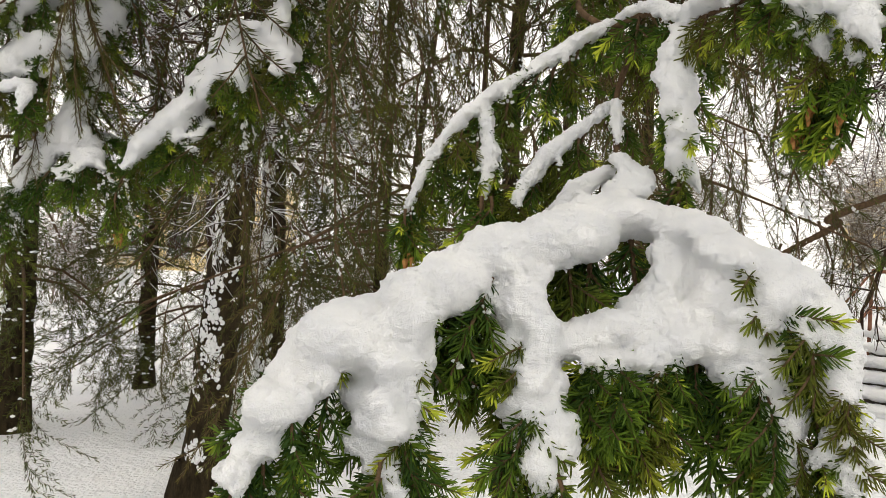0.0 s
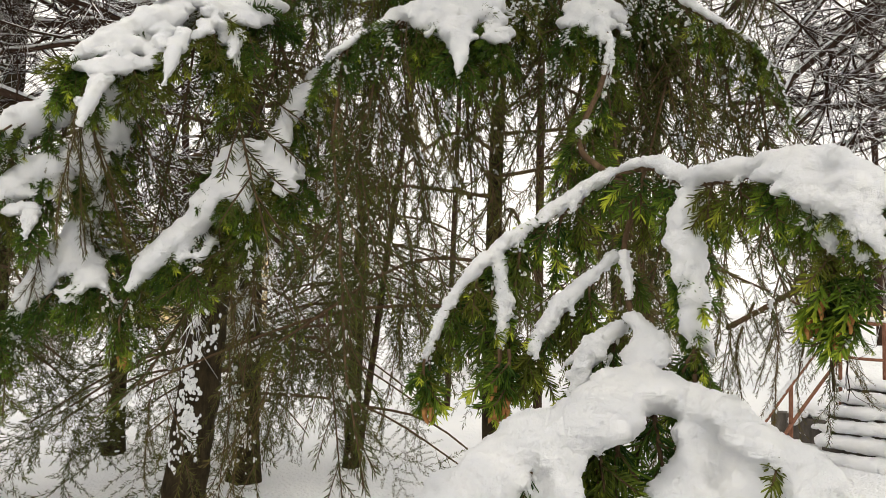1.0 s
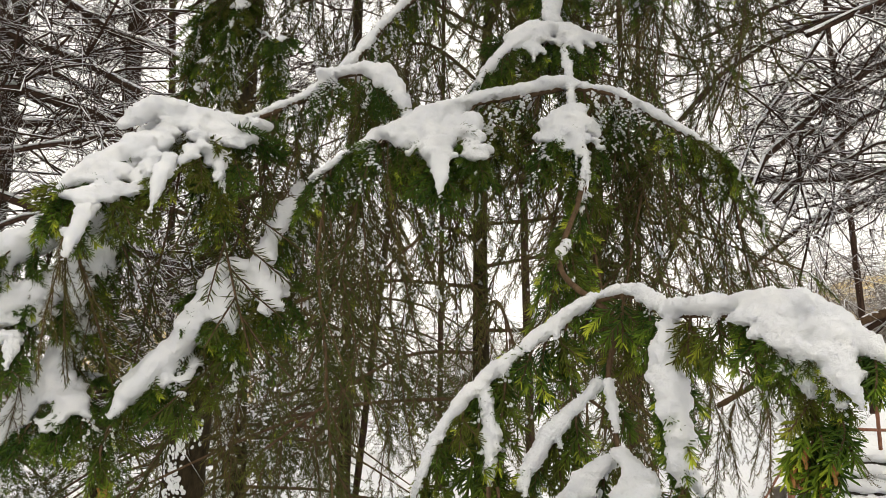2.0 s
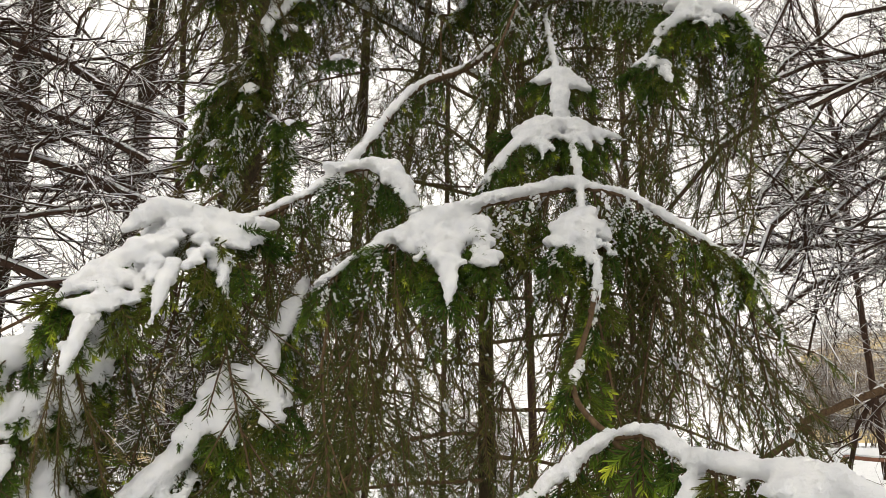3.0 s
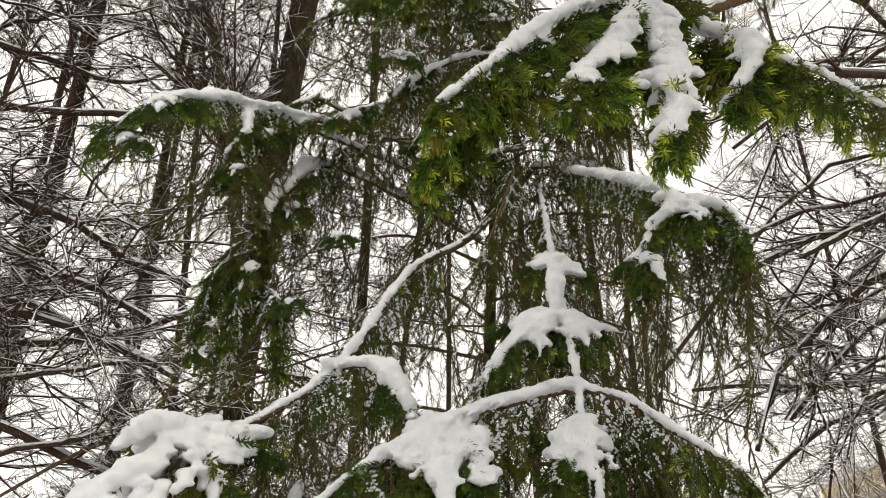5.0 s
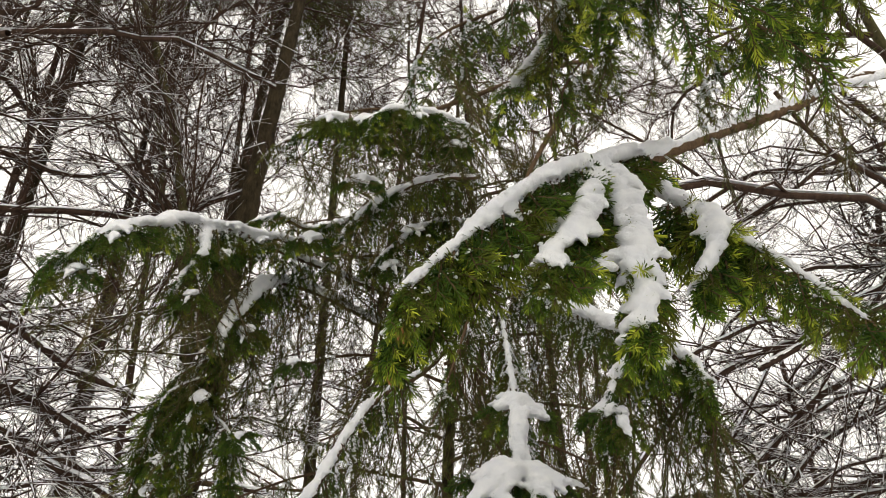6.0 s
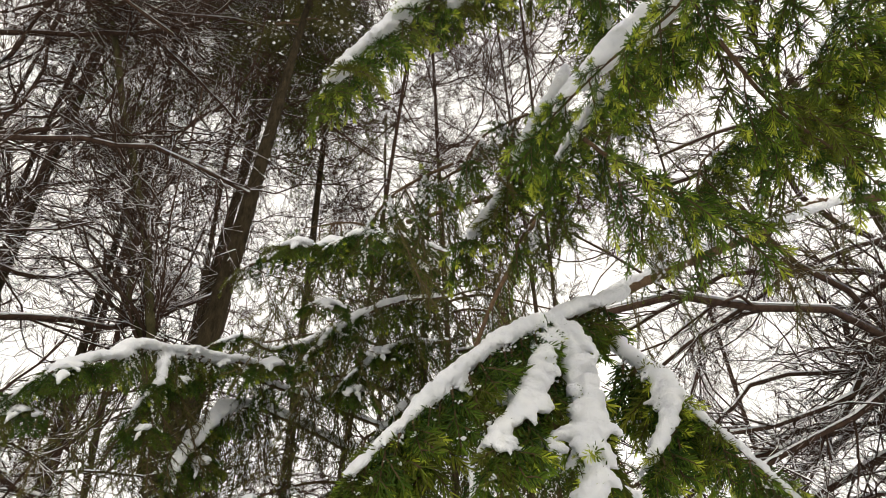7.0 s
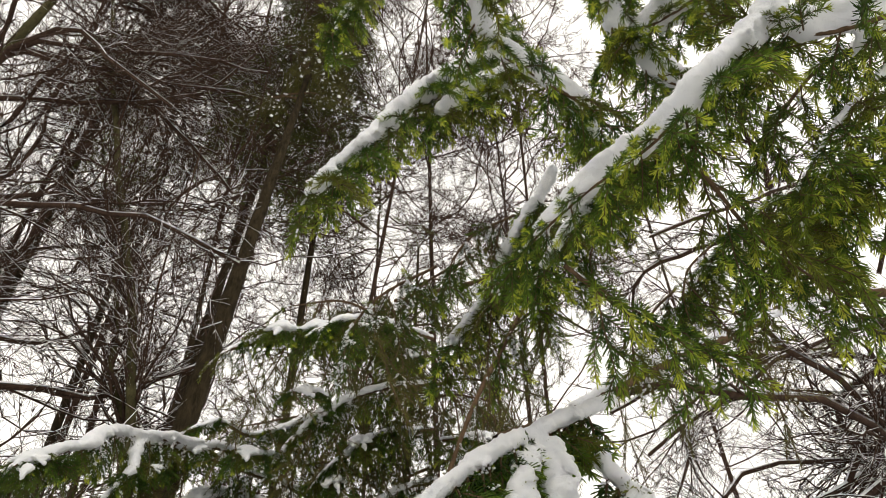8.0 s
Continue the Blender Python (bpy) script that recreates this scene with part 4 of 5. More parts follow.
bough(spruce, [(0.21, 2.7, 4.6), (0.636, 1.700, 3.935), (0.516, 1.600, 3.600), (0.360, 1.500, 3.256), (0.257, 1.450, 2.974)], .012, .006, MID, .06, .9, .3, drop=.8, hang=14, hang_size=.7)
over.done("snow strips along the overhead spruce twigs", 0.0034, fluff=0.005, grains=9000)

bough(spruce, [(0.22, 2.7, 3.3), (0.272, 2.100, 3.192), (0.191, 1.800, 2.881), (0.123, 1.650, 2.673)], .008, .003, MID, .04, 1.1, .3, drop=.8, hang=30, hang_size=.8)
# thin drooping inner limbs that fill the spruce with hanging sprays
for k in range(36):
    s = k / 35
    a = -2.6 + 2.2 * ((k * 0.618) % 1)
    z0, reach = 1.6 + 2.9 * s, 1.35 - 0.75 * s
    p = np.array([0.22, 2.7, z0])
    e = p + np.array([math.cos(a) * reach, math.sin(a) * reach * 0.75, 0.05 - 0.25 * reach])
    inner = bough(spruce, [tuple(p), tuple((p + e) / 2 + [0, 0, 0.1]), tuple(e)], .008, .003, MID, .2, .8, .4, hang=16, hang_size=1.0)

# ---- park trees behind ----
def trunk_snow(line, r, side, cover, snow, n):
    """Snow blown against one side of a trunk in patches."""
    for _ in range(n):
        s = rng.random() * 0.4
        k = int(s * (len(line) - 1))
        mid_a = side + rng.normal(0, cover)
        tall = rng.uniform(0.02, 0.06)
        for _ in range(34):
            a = mid_a + rng.normal(0, 0.22)
            here = r * (1 - 0.7 * s)
            q = line[k] + np.array([math.cos(a) * here, math.sin(a) * here, rng.normal(0, tall) - 0.04 * abs(a - mid_a)])
            w = rng.uniform(0.006, 0.017)
            d = np.array([math.cos(a), math.sin(a), 0])
            v = CLOD[0] * w * rng.uniform(0.6, 1.3, (len(CLOD[0]), 1))
            v = v - 0.78 * np.outer(v @ d, d)
            snow.g.add(q + v * [1, 1, 1.2], CLOD[1])


def far_spruce(base, top, r, low, count, size, spread, label, seed, kit=None, blown=0, cover=0.5, side=3.6, skirt=0, dense=(), bare=(0, 0)):
    global rng
    rng = np.random.default_rng(seed)
    kit = kit or FAR_GEO
    bx, by, bz = base
    tree = thing("spruce_tree", base, label, "tree", "park spruces")
    g = Geo()
    line = curve([(bx, by, bz - 0.1), ((bx + top[0]) / 2, (by + top[1]) / 2, (bz + top[2]) / 2), top], 0.1)
    tube(g, line, r, r * 0.12, 14, 0, 0, 0.05)
    tube(g, [(bx, by, bz - 0.15), (bx, by, bz + 0.03), (bx, by, bz + 0.25)], r * 1.5, r * 0.98, 14, 0, 0, 0.08)
    part_mesh("trunk", g, [BARK], tree)
    crown, white = Geo(), Snow()
    for n in range(count + skirt + (50 if dense else 0)):
        s = low + (1 - low) * rng.random() if n < count else rng.uniform(1.1, 2.6) / top[2]
        if n >= count + skirt:
            s = rng.uniform(*dense) / top[2]
        p = line[int(s * (len(line) - 1))]
        if bare[0] < p[2] < bare[1]:
            continue
        az = rng.uniform(0, 2 * np.pi)
        reach = spread * (1.05 - s) * rng.uniform(0.35, 1.0) * (1 if n < count else 0.6)
        e = p + np.array([np.cos(az) * reach, np.sin(az) * reach, -0.35 * reach])
        tube(crown, curve([p, (p + e) / 2 + [0, 0, 0.12 * reach], e], 0.2), 0.014, 0.006, 4, 1)
        for k in range(3):
            q = p + (e - p) * rng.uniform(0.4, 1.0)
            way = Vector((np.cos(az) * 0.5 + rng.normal(0, 0.25), np.sin(az) * 0.5 + rng.normal(0, 0.25), -1 if k else -0.35))
            x = way.normalized()
            y = Vector((rng.normal(), rng.normal(), 0.4)).cross(x).normalized()
            big = size * rng.uniform(0.6, 1.1)
            m = Matrix.Translation(q) @ Matrix((x, y, x.cross(y))).transposed().to_4x4() @ Matrix.Scale(big, 4)
            crown.join(kit[rng.integers(len(kit))], m)
            if rng.random() < (0.8 if p[2] < 5 else 0.3):
                for _ in range(7):
                    o = q + np.array(x) * big * rng.uniform(0, 0.6) + rng.normal(0, 0.07 * big, 3)
                    w = rng.uniform(0.006, 0.018)
                    white.g.add(o + CLOD[0] * rng.uniform(0.6, 1.3, (len(CLOD[0]), 1)) * [w * 1.3, w, w * 0.6], CLOD[1])
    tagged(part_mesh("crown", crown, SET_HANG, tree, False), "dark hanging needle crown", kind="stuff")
    if blown:
        trunk_snow(line, r, side, cover, white, blown)
    tagged(new("snow_cap", white.g.mesh("snow_cap", [SNOW_FAR], True)), "scattered snow lumps in a spruce crown", "snow", "snow in the park trees", "stuff")
    return tree


far_spruce((-1.457, 4.251, 0.000), (-0.61, 4.22, 10), .13, .26, 76, 1.25, 2.1, "straight dark spruce trunk with snow blown on its bark", 11, NEAR_GEO, 40, .35, 4.4, bare=(3.3, 8.5))
far_spruce((-2.3, 6.8, 0), (-0.85, 6.3, 17), .09, .6, 110, 1.0, 3.0, "tall spruce with a dark crown high among the trees", 17, None, 0, .5, 3.6, 0, (10.5, 15))
far_spruce((-1.574, 6.300, 0.000), (-1.74, 6.35, 8), .13, .1, 90, .9, 2.4, "spruce trunk dusted with snow on one side", 12, None, 200, .8, 3.3, 12, bare=(4.4, 9))
far_spruce((-3.410, 5.596, 0.000), (-3.7, 6.3, 13), .12, .1, 60, .9, 2.2, "slim spruce with low hanging boughs", 13, None, 60, .6, 3.6, 9, bare=(3.2, 9))
far_spruce((-3.110, 7.315, -0.000), (-3.5, 8.1, 14), .09, .06, 60, .8, 1.5, "young spruce with boughs hanging to the snow", 14, None, 50, .6, 3.6, 14, bare=(3.4, 10))
far_spruce((-0.75, 7.2, 0), (-0.6, 7.2, 19), .07, .03, 100, 1.0, 2.4, "dense dark spruce with boughs down to the snow", 15, None, 0, .5, 3.6, 20, (10, 16), bare=(4.2, 10))
far_spruce((3.4, 13.0, 1.0), (3.2, 13.0, 12), .14, .05, 70, 1.0, 2.6, "snow-covered spruce near the stone steps", 16)


# ---- bare trees ----
def ridge(g, line, r0, r1):
    """A thin ridge of snow lying on a twig."""
    line = np.asarray(line, float)
    n = len(line)
    d = np.gradient(line, axis=0)
    u = np.stack([-d[:, 1], d[:, 0], 0 * d[:, 0]], 1)
    u /= np.linalg.norm(u, axis=1)[:, None] + 1e-6
    r = (np.linspace(r0, r1, n) * rng.uniform(0.5, 1.3, n))[:, None]
    v = np.stack([line + u * r, line + [0, 0, 1] * r * 1.3, line - u * r], 1).reshape(-1, 3)
    i = np.arange(n - 1)[:, None] * 3
    f = np.hstack([i, i + 3, i + 1, i + 1, i + 3, i + 4, i + 1, i + 4, i + 2, i + 2, i + 4, i + 5])
    g.add(v, f.reshape(-1, 3))


def bare_tree(base, top, r, seed, label, limbs=14, droop=0.0, spread=2.2, low=.2, aim=0.0, wide=math.pi, stems=1, lines=(), twigs=(8, 5, 5), far=False, mossy=False):
    global rng
    rng = np.random.default_rng(seed)
    tree = thing("bare_tree", base, label, "tree", "bare park trees")
    wood, white = Geo(), Geo()
    ends = ([], [], [])
    thin = 0.0032 if far else 0.0022

    def limb(p, way, ln, rad, level, given=None):
        n = (12, 6, 3, 1)[level]
        pts = [np.array(p, float)]
        w = np.array(way, float)
        for _ in range(n):
            w = w + rng.normal(0, 0.2 + 0.06 * level, 3) + [0, 0, -droop * (1 if level == 0 else 0.5) + (0.05 if level else 0)]
            w /= np.linalg.norm(w)
            pts.append(pts[-1] + w * ln / n)
        pts = np.array(pts)
        if given is not None:
            pts = curve(given, ln / 16)
            n = len(pts) - 1
            t = np.arange(n + 1)[:, None]
            pts = pts + 0.5 * rad * np.sin(t * [0.9, 1.1, 1.4] + rng.uniform(0, 6, 3)) + rng.normal(0, 0.35 * rad, (n + 1, 3))
        if level == 0 and not far:
            own = Geo()
            tube(own, pts, rad, rad * 0.45, 7, 0, 0, 0.05)
            part_mesh("limb", own, [MOSSY if mossy else BARE], tree)
        else:
            tube(wood, pts, rad, rad * 0.45, 5 if level == 0 else 3, 0)
        if not far:
            ridge(white, pts + [0, 0, rad * (0.75 if level == 0 else 0.4)], rad * (0.7 if level == 0 else 0.55) + 0.0004, rad * (0.35 if level == 0 else 0.25) + 0.0004)
        if level >= 3:
            return
        for _ in range(twigs[level] * (2 if given is not None else 1)):
            s = rng.uniform(0.15, 1)
            q = pts[int(s * n)]
            d = pts[min(n, int(s * n) + 1)] - pts[max(0, int(s * n) - 1)]
            d = d / np.linalg.norm(d) + rng.normal(0, 0.5, 3)
            if level == 2:
                ends[0].append(q)
                ends[1].append(q + d / np.linalg.norm(d) * ln * rng.uniform(0.4, 0.8) + rng.normal(0, 0.01, 3))
                ends[2].append(max(thin, rad * 0.6))
                continue
            limb(q, d / np.linalg.norm(d), min(ln * rng.uniform(0.35, 0.6), (1.1, 0.5, 0.24)[level] * rng.uniform(0.6, 1.2)), max(thin, rad * 0.5 * (1 - 0.4 * s)), level + 1)

    for k in range(stems):
        trunk = Geo()
        b2 = np.array(base) + [0.12 * k, 0.1 * k, 0]
        t2 = np.array(top) + [-0.25 * k, 0.1 * k, -1.5 * k]
        line = curve([tuple(b2), tuple((b2 + t2) / 2 + [0.05, 0, 0]), tuple(t2)], 0.2)
        tube(trunk, line, r, r * 0.35, 9, 0, 0, 0.05)
        part_mesh("trunk", trunk, [BARE if far else MOSSY], tree)
        for _ in range(limbs // stems):
            s = low + (1 - low) * rng.random()
            a = aim + rng.uniform(-wide, wide)
            limb(line[int(s * (len(line) - 1))], (np.cos(a), np.sin(a), 0.35), spread * (1.2 - 0.5 * s), r * 0.3, 0)
    for given, rad in lines:
        limb(given[0], (0, 0, 1), sum((Vector(a) - Vector(b)).length for a, b in zip(given, given[1:])), rad, 0, given)
    spikes(wood, *ends, None if far else white)
    tagged(part_mesh("branchwork", wood, [TWIGS_TOPPED if far else BARE], tree), "tangle of thin brown branches", kind="stuff")
    if not far:
        tagged(new("snow_dusting", white.mesh("snow_dusting", [SNOW_FAR], True)), "thin lines of snow along bare branches", "snow", "snow in the park trees", "stuff")
    return tree


bare_tree((-4.2, 3.9, 0), (-3.4, 4.2, 13), .09, 21, "bare tree with crossing snowy limbs", 40, .03, 3.2, .2, 0.0, 1.4, 1, [
    ([(-3.867, 3.800, 4.636), (-2.435, 3.600, 3.877), (-1.819, 3.500, 3.571), (-1.247, 3.400, 3.254)], .03),
    ([(-3.770, 3.800, 4.242), (-2.379, 3.600, 3.547), (-1.841, 3.500, 3.292), (-1.400, 3.400, 3.083)], .026),
    ([(-3.660, 3.800, 3.793), (-2.136, 3.600, 3.169), (-1.715, 3.500, 3.010), (-1.255, 3.400, 2.771)], .024),
    ([(-3.395, 3.800, 2.716), (-2.252, 3.600, 2.808), (-1.864, 3.500, 2.841), (-1.487, 3.400, 2.857)], .018),
    ([(-3.290, 3.800, 2.292), (-2.187, 3.600, 2.423), (-1.891, 3.500, 2.463), (-1.554, 3.400, 2.513)], .018),
], (8, 6, 6))
bare_tree((-1.5, 4.5, 0), (-1.3, 4.4, 4.0), .03, 28, "two slim mossy stems with bare snowy branches", 4, .0, 1.5, .5, 0.0, 3.14, 1, [
    ([(-1.3, 4.4, 3.9), (-1.355, 4.400, 4.448), (-2.031, 4.400, 6.646), (-3.088, 4.400, 10.138), (-4.135, 4.400, 13.695)], .038),
    ([(-1.3, 4.4, 3.9), (-1.489, 4.500, 4.617), (-1.757, 4.500, 5.439), (-2.019, 4.500, 6.409)], .036),
], (14, 7, 7), mossy=True)
bare_tree((6.4, 5.6, 0.4), (5.6, 5.4, 10), .13, 22, "bare weeping tree with snow-lined twigs", 11, .06, 4.0, .1, 3.2, 0.9, 1, [
    ([(5.9, 5.2, 5.0), (3.326, 4.400, 3.873), (2.635, 4.200, 3.464), (2.029, 4.000, 2.973), (1.791, 3.900, 2.518)], .035),
    ([(5.9, 5.2, 5.6), (3.295, 4.200, 4.170), (2.443, 4.000, 3.849), (1.657, 3.800, 3.382), (1.226, 3.700, 2.892)], .026),
    ([(5.9, 5.2, 6.0), (3.194, 4.000, 4.238), (2.356, 3.900, 4.000), (1.550, 3.700, 3.552)], .022),
    ([(5.9, 5.2, 4.6), (3.369, 4.600, 3.612), (2.716, 4.400, 3.225), (2.173, 4.200, 2.755)], .026),
    ([(5.9, 5.2, 5.4), (3.111, 3.200, 4.289), (2.700, 3.000, 4.340), (2.054, 2.800, 4.216), (1.538, 2.700, 4.178), (1.116, 2.600, 3.975)], .035),
    ([(5.9, 5.2, 5.8), (3.571, 3.600, 4.464), (3.266, 3.500, 4.838), (2.941, 3.400, 4.987), (2.609, 3.300, 5.496)], .035),
    ([(5.9, 5.2, 6.2), (3.465, 3.800, 4.235), (2.824, 3.700, 3.937), (2.110, 3.600, 3.540)], .028),
    ([(5.9, 5.2, 5.2), (3.116, 4.200, 4.609), (2.485, 4.000, 4.219), (1.972, 3.900, 3.725), (1.616, 3.800, 3.072)], .02),
    ([(5.9, 5.2, 4.8), (3.175, 4.400, 4.242), (2.536, 4.300, 3.761), (2.076, 4.200, 3.208), (1.818, 4.100, 2.610)], .022),
    ([(5.9, 5.2, 4.2), (3.075, 4.400, 3.686), (2.521, 4.300, 3.168), (2.155, 4.200, 2.493)], .018),
    ([(5.9, 5.2, 6.0), (2.797, 4.000, 4.999), (2.288, 3.900, 4.483), (1.905, 3.800, 3.824), (1.696, 3.700, 3.274)], .018),
    ([(5.9, 5.2, 3.8), (3.056, 4.500, 3.235), (2.594, 4.400, 2.820), (2.307, 4.300, 2.235)], .016),
    ([(5.9, 5.2, 3.6), (3.093, 4.500, 3.056), (2.755, 4.400, 2.908), (2.442, 4.300, 2.548)], .016),
    ([(5.9, 5.2, 7.2), (4.645, 4.200, 6.075), (3.279, 4.000, 5.352), (1.945, 3.800, 4.413)], .026),
    ([(5.9, 5.2, 7.6), (5.700, 4.200, 8.242), (4.203, 4.000, 7.530), (2.407, 3.800, 6.413)], .026),
], (8, 6, 6))
far_a = bare_tree((-2.4, 9.5, 0), (-2.3, 9.4, 18), .05, 25, "bare tree with a mesh of snowy twigs", 30, .0, 3.4, .24, 0.0, math.pi, 1, (), (8, 7, 8), True)
far_b = bare_tree((2.6, 9.0, 0.2), (2.7, 9.0, 16), .05, 24, "bare tree with a mesh of snowy twigs", 28, .02, 3.2, .24, 0.0, math.pi, 1, (), (8, 7, 8), True)
for source, x, y, z, turn in ((far_a, -5.4, 7.4, 0, 70), (far_b, -3.9, 6.4, 0, 200), (far_a, 6.6, 10.5, 1.2, 140), (far_b, 0.3, 11.5, 0, 40), (far_a, 1.2, 8.0, 0, 250), (far_b, -3.5, 5.8, 0, 120), (far_a, -3.2, 7.5, 0, 20)):
    copy_thing(source, pose(x, y, z, 0, 0, turn))
bare_tree((-1.85, 5.7, 0), (-2.6, 5.4, 12), .035, 29, "slender bare tree thick with fine twigs", 24, .0, 3.4, .35, 0.0, math.pi, 1, (), (8, 6, 7), True)
bare_tree((-0.7, 7.4, 0), (1.3, 5.6, 19), .035, 30, "tall bare tree with a crown of fine twigs", 44, .0, 3.4, .45, 0.0, math.pi, 1, (), (8, 7, 8), True)
bare_tree((2.75, 9.3, 0.2), (2.4, 5.8, 19), .035, 32, "tall bare tree with a crown of fine twigs", 26, .0, 3.4, .5, 0.0, math.pi, 1, (), (8, 7, 8), True)
bare_tree((-1.72, 6.9, 0), (-1.9, 5.6, 19), .035, 31, "tall bare tree behind the mossy stems", 40, .0, 3.4, .45, 0.0, math.pi, 1, (), (8, 7, 8), True)


def bush(base, high, seed):
    """A snowy shrub: many thin stems fanning from the ground."""
    global rng
    rng = np.random.default_rng(seed)
    root = thing("shrub", base, "bare shrub heavy with snow at the park edge", "shrub", "snowy shrubs")
    g = Geo()
    for _ in range(70):
        a, out = rng.uniform(0, 2 * np.pi), rng.uniform(0.1, 0.9)
        p = np.array(base) + [rng.normal(0, 0.3), rng.normal(0, 0.3), -0.05]
        top = p + np.array([math.cos(a) * out * high * 0.6, math.sin(a) * out * high * 0.6, high * rng.uniform(0.5, 1)])
        line = curve([tuple(p), tuple((p + top) / 2 + [0, 0, 0.15 * high]), tuple(top)], high / 6)
        tube(g, line, 0.012, 0.004, 3)
        for _ in range(16):
            q = line[rng.integers(1, len(line))]
            d = rng.normal(0, 1, 3) * [1, 1, 0.4]
            tube(g, [q, q + d * 0.12 * high + [0, 0, 0.02], q + d * 0.2 * high], 0.008, 0.004, 3)
    tagged(part_mesh("branchwork", g, [SHRUB], root), "dense snowy stems", kind="stuff")
    return root


shrub = bush((-9, 17, 0), 3.2, 31)
for x, y, z, turn in ((-5.5, 18, 0, 50), (-2.0, 17, 0, 120), (1.5, 18.5, 0.2, 200), (5.0, 17.5, 1.4, 290), (9.0, 16.0, 1.5, 20), (12.5, 19, 1.5, 90), (-13, 19, 0, 160), (10.5, 15.0, 1.5, 250)):
    copy_thing(shrub, pose(x, y, z, 0, 0, turn))

# ---- the limb of a spruce beside the steps ----
spruce3 = thing("spruce_tree", (6.0, 4.0, 0.1), "spruce whose long limb hangs over the snow", "tree", "spruces")
g = Geo()
tube(g, curve([(6.0, 4.0, 0), (6.0, 4.0, 4), (6.0, 4.0, 9)], 0.2), 0.16, 0.08, 12, 0, 0, 0.05)
part_mesh("trunk", g, [BARK], spruce3)
side = Snow()
LIMB = [(5.9, 4.0, 3.2), (2.595, 4.400, 1.970), (2.356, 4.500, 1.793), (1.991, 4.600, 1.560), (1.934, 4.700, 1.505)]
bough(spruce3, LIMB, .05, .018, HANG, .2, 1.0, .75, drop=.8, hang=10, hang_size=1.2)
side.along(LIMB, .035, .016, 0.9)
for line in ([(2.369, 4.600, 1.901), (2.512, 4.600, 1.685), (2.688, 4.600, 1.398)], [(2.293, 4.600, 1.826), (2.397, 4.600, 1.537), (2.352, 4.600, 1.212)], [(2.113, 4.700, 1.676), (1.995, 4.700, 1.378), (2.027, 4.700, 1.050)]):
    bough(spruce3, line, .01, .004, HANG, .09, .9, .1, drop=.9, hang=3, hang_size=.8, snow=side, lobe=.018, lobes=.8)
side.done("snow along the hanging limb by the steps", 0.012, SNOW_FAR, 0.01)

# ---- stone steps with an iron railing ----
STEP_DIR = Vector((0.66, 0.75, 0)).normalized()
STEP_OUT = Vector((STEP_DIR.y, -STEP_DIR.x, 0))
steps = thing("stone_steps", (3.85, 7.3, 0), "stone steps deep under rounded snow", "steps")
for k in range(7):
    bm = bmesh.new()
    bmesh.ops.create_cube(bm, size=1)
    o = Vector((3.75, 7.2, 0)) + STEP_DIR * (0.30 * k)
    m = Matrix((STEP_OUT, STEP_DIR, Vector((0, 0, 1)))).transposed().to_4x4()
    h = 0.13 * (k + 1)
    bmesh.ops.transform(bm, matrix=Matrix.Translation(o + STEP_OUT * 1.25 + Vector((0, 0, h / 2 - 0.1))) @ m @ Matrix.Diagonal((2.4, 0.34, h, 1)), verts=bm.verts)
    bmesh.ops.bevel(bm, geom=bm.edges, offset=0.012, segments=1, affect="EDGES")
    me = bpy.data.meshes.new("step")
    bm.to_mesh(me)
    bm.free()
    me.materials.append(STONE)
    ob = new("step", me)
    ob.parent = steps
    ob.matrix_parent_inverse = Matrix.Translation(steps.location).inverted()
    cover = Snow()
    a = o + Vector((0, 0, h - 0.09))
    for w in (-0.07, 0.05, 0.17):
        cover.along([tuple(a + STEP_OUT * 0.05 + STEP_DIR * (w - 0.1)), tuple(a + STEP_OUT * 2.45 + STEP_DIR * (w - 0.14))], .12, .12, 0.0, flat=0.68, end=0.8)
    cover.done("rounded pillow of snow on a stone step", 0.02, SNOW_FAR, 0.012, size=0.15, group="snow on the steps")

railing = thing("iron_railing", (3.65, 7.3, 0.0), "rusty iron railing with snow on its handrail", "railing")
def bar(name, pts, r):
    g = Geo()
    tube(g, curve(pts, 0.1), r, r, 8, 0, 0, 0.02)
    part_mesh(name, g, [RUST], railing)
bar("post", [(3.65, 7.3, -0.05), (3.66, 7.3, 0.9)], .022)
bar("post", [(4.85, 8.5, 0.55), (4.86, 8.5, 1.56)], .022)
bar("post", [(5.38, 8.5, 0.6), (5.39, 8.5, 1.52)], .022)
bar("handrail", [(2.969, 6.600, 0.498), (3.66, 7.3, 0.9), (4.86, 8.5, 1.56)], .022)
bar("handrail", [(4.86, 8.5, 1.56), (5.39, 8.5, 1.52), (6.6, 8.5, 1.5)], .022)
bar("middle_rail", [(3.318, 6.900, 0.289), (3.66, 7.3, 0.5), (4.86, 8.5, 1.13)], .018)
bar("middle_rail", [(4.86, 8.5, 1.13), (5.39, 8.5, 1.1), (6.6, 8.5, 1.1)], .018)
cover = Snow()
cover.along([(2.970, 6.600, 0.528), (3.66, 7.3, 0.93), (4.86, 8.5, 1.59)], .03, .03, 0.3, end=.9)
cover.along([(4.86, 8.5, 1.59), (5.39, 8.5, 1.55), (6.6, 8.5, 1.53)], .03, .03, 0.3, end=.9)
cover.done("strip of snow on an iron handrail", 0.012, SNOW_FAR, 0.008, group="snow on the steps")

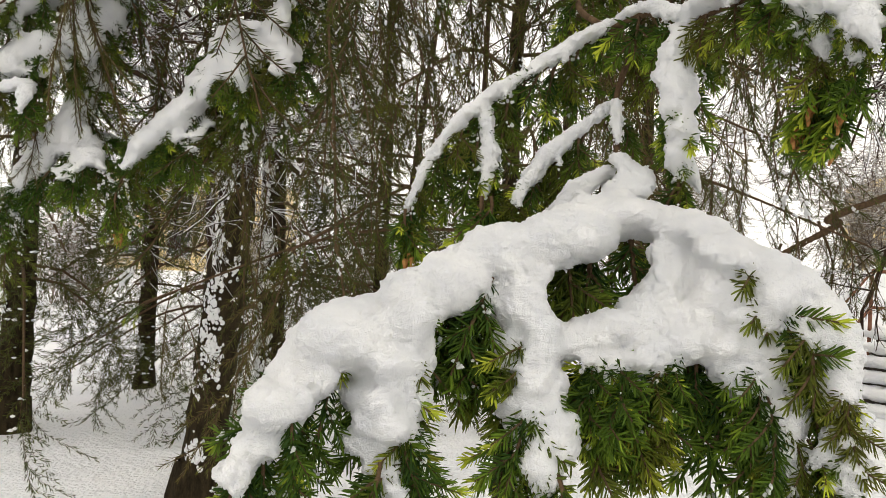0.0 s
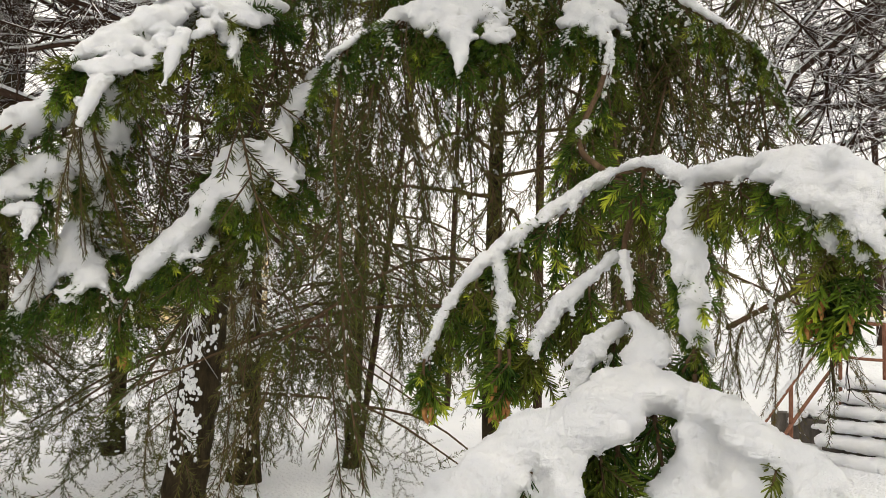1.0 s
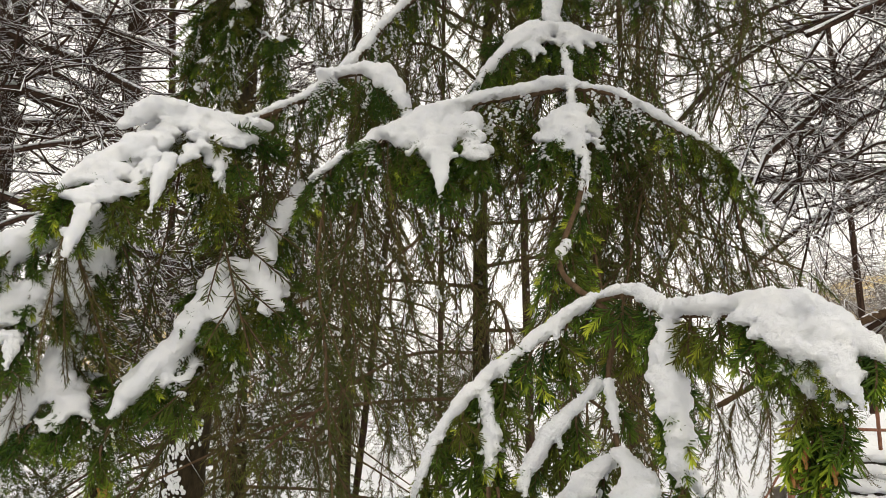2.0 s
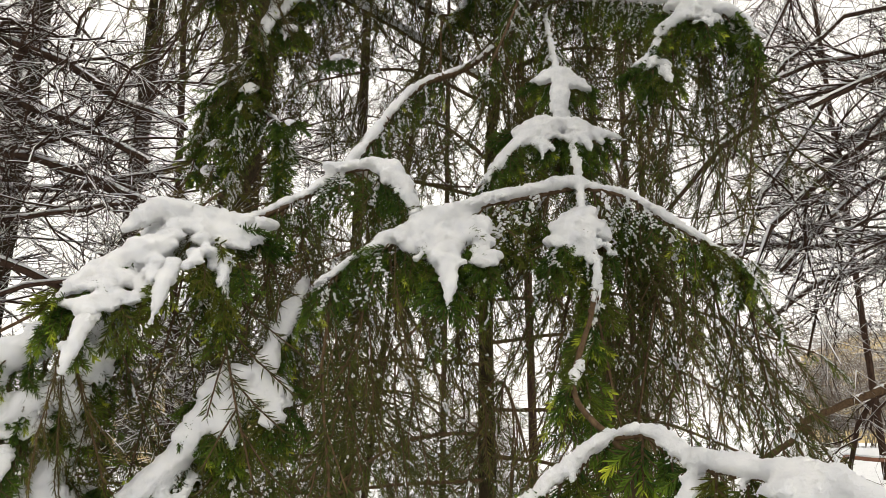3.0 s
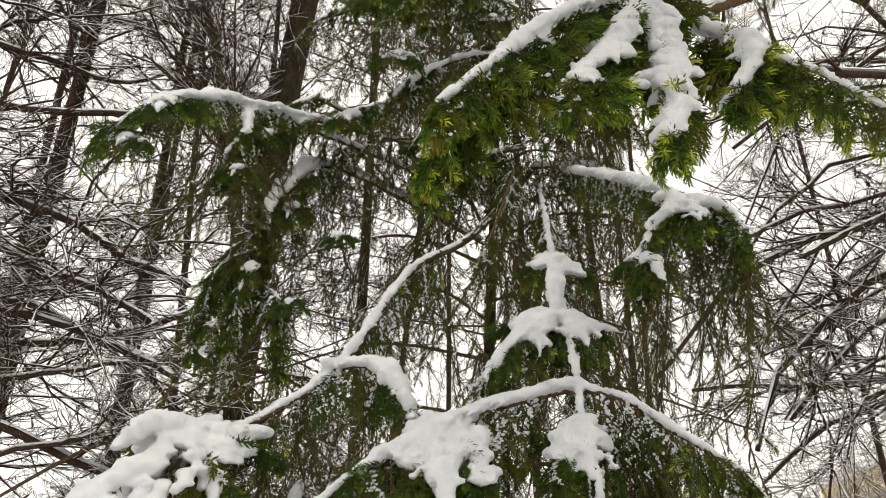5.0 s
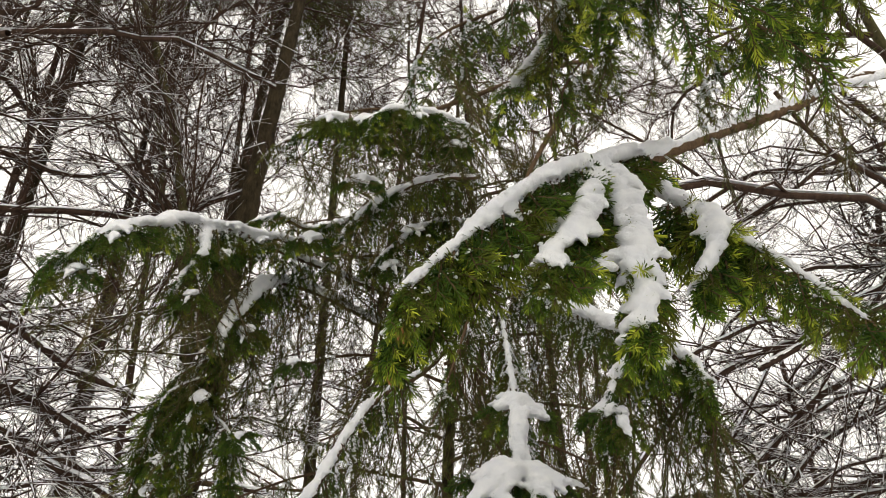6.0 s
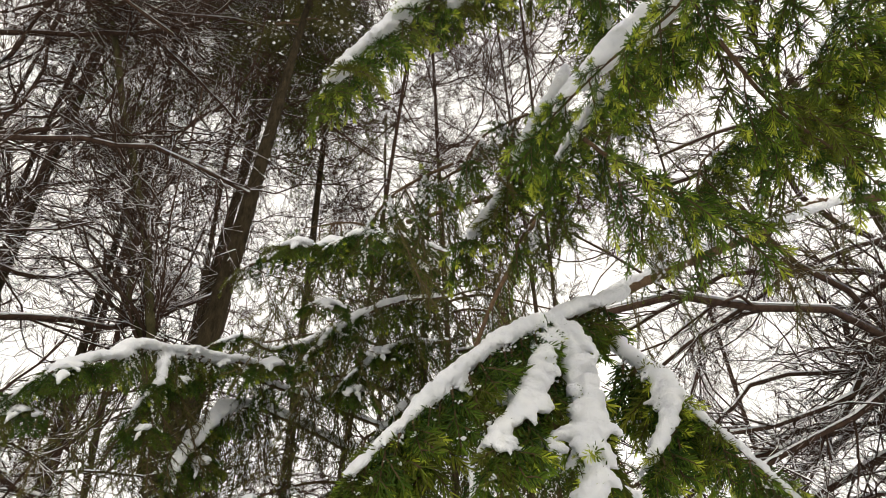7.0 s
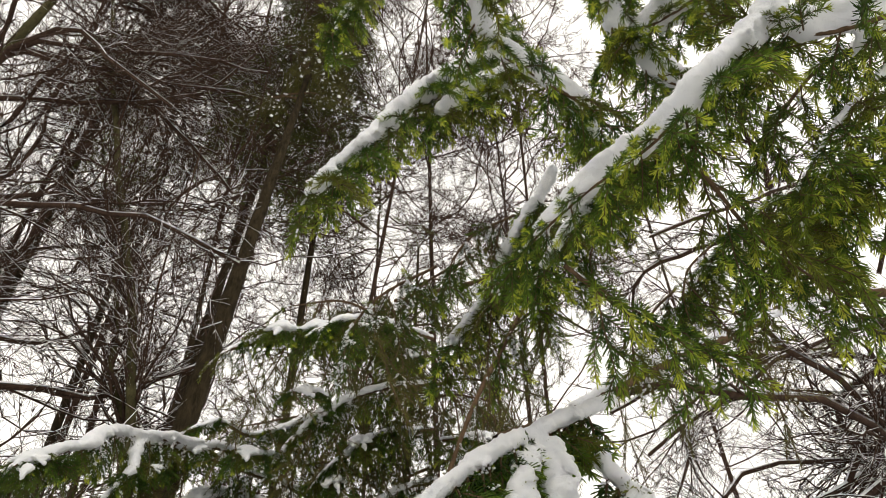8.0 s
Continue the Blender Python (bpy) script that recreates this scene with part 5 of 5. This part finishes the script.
block = Geo()
bm = bmesh.new()
bmesh.ops.create_cube(bm, size=1)
bmesh.ops.subdivide_edges(bm, edges=bm.edges, cuts=4, use_grid_fill=True)
for v in bm.verts:
    v.co += Vector(noise.noise_vector(v.co * 3)) * 0.06
bmesh.ops.transform(bm, matrix=Matrix.Translation((4.25, 8.1, 0.18)) @ Matrix.Rotation(0.7, 4, "Z") @ Matrix.Diagonal((0.5, 0.6, 0.62, 1)), verts=bm.verts)
me = bpy.data.meshes.new("stone_block")
bm.to_mesh(me)
bm.free()
me.materials.append(STONE)
tagged(new("stone_block", me), "dark rough stone block beside the steps", "stone")
cover = Snow()
cover.heap((4.25, 8.1, 0.5), 0.28, 30, 0.11)
cover.done("snow cushion on a stone block", 0.02, SNOW_FAR, 0.015, size=0.15, group="snow on the steps")


# ---- houses behind the park ----
def house(base, width, depth, storeys, cols, label, turn=0.0):
    root = thing("apartment_house", base, label, "building", "houses")
    root.rotation_euler = (0, 0, turn)
    h = storeys * 3.0
    def slab(name, c, d, mat, parent=root):
        bm = bmesh.new()
        bmesh.ops.create_cube(bm, size=1)
        bmesh.ops.transform(bm, matrix=Matrix.Translation(c) @ Matrix.Diagonal((*d, 1)), verts=bm.verts)
        me = bpy.data.meshes.new(name)
        bm.to_mesh(me)
        bm.free()
        me.materials.append(mat)
        ob = new(name, me)
        ob.parent = parent
        return ob
    slab("wall", (0, depth / 2, h / 2), (width, depth, h), YELLOW)
    slab("roof", (0, depth / 2, h + 0.25), (width + 0.8, depth + 0.8, 0.5), SNOW_FAR)
    for i in range(storeys):
        for j in range(cols):
            x = (j + 0.5) / cols * width - width / 2
            w = slab("window", (x, -0.01, 1.6 + 3 * i), (1.5, 0.12, 1.7), FRAME)
            slab("pane", (x, -0.06, 1.6 + 3 * i), (1.25, 0.06, 1.45), GLASS, w)


FRAME, _, fb = material("painted_frame", 0.5)
fb.inputs["Base Color"].default_value = (0.75, 0.74, 0.7, 1)
GLASS, _, gb = material("dark_pane", 0.08, 0.5)
gb.inputs["Base Color"].default_value = (0.05, 0.06, 0.07, 1)
house((-17, 44, 0), 9, 12, 2, 3, "pale ochre house behind the trees")
house((30.5, 38, 1.5), 12, 12, 2, 4, "ochre plastered house beyond the bank", -0.2)

# small tufts of snow caught in the hanging sprays
tagged(new("caught_snow", FLECKS.mesh("caught_snow", [SNOW], True)), "small tufts of snow caught in hanging needles", "snow", "snow on the spruce boughs", "stuff")
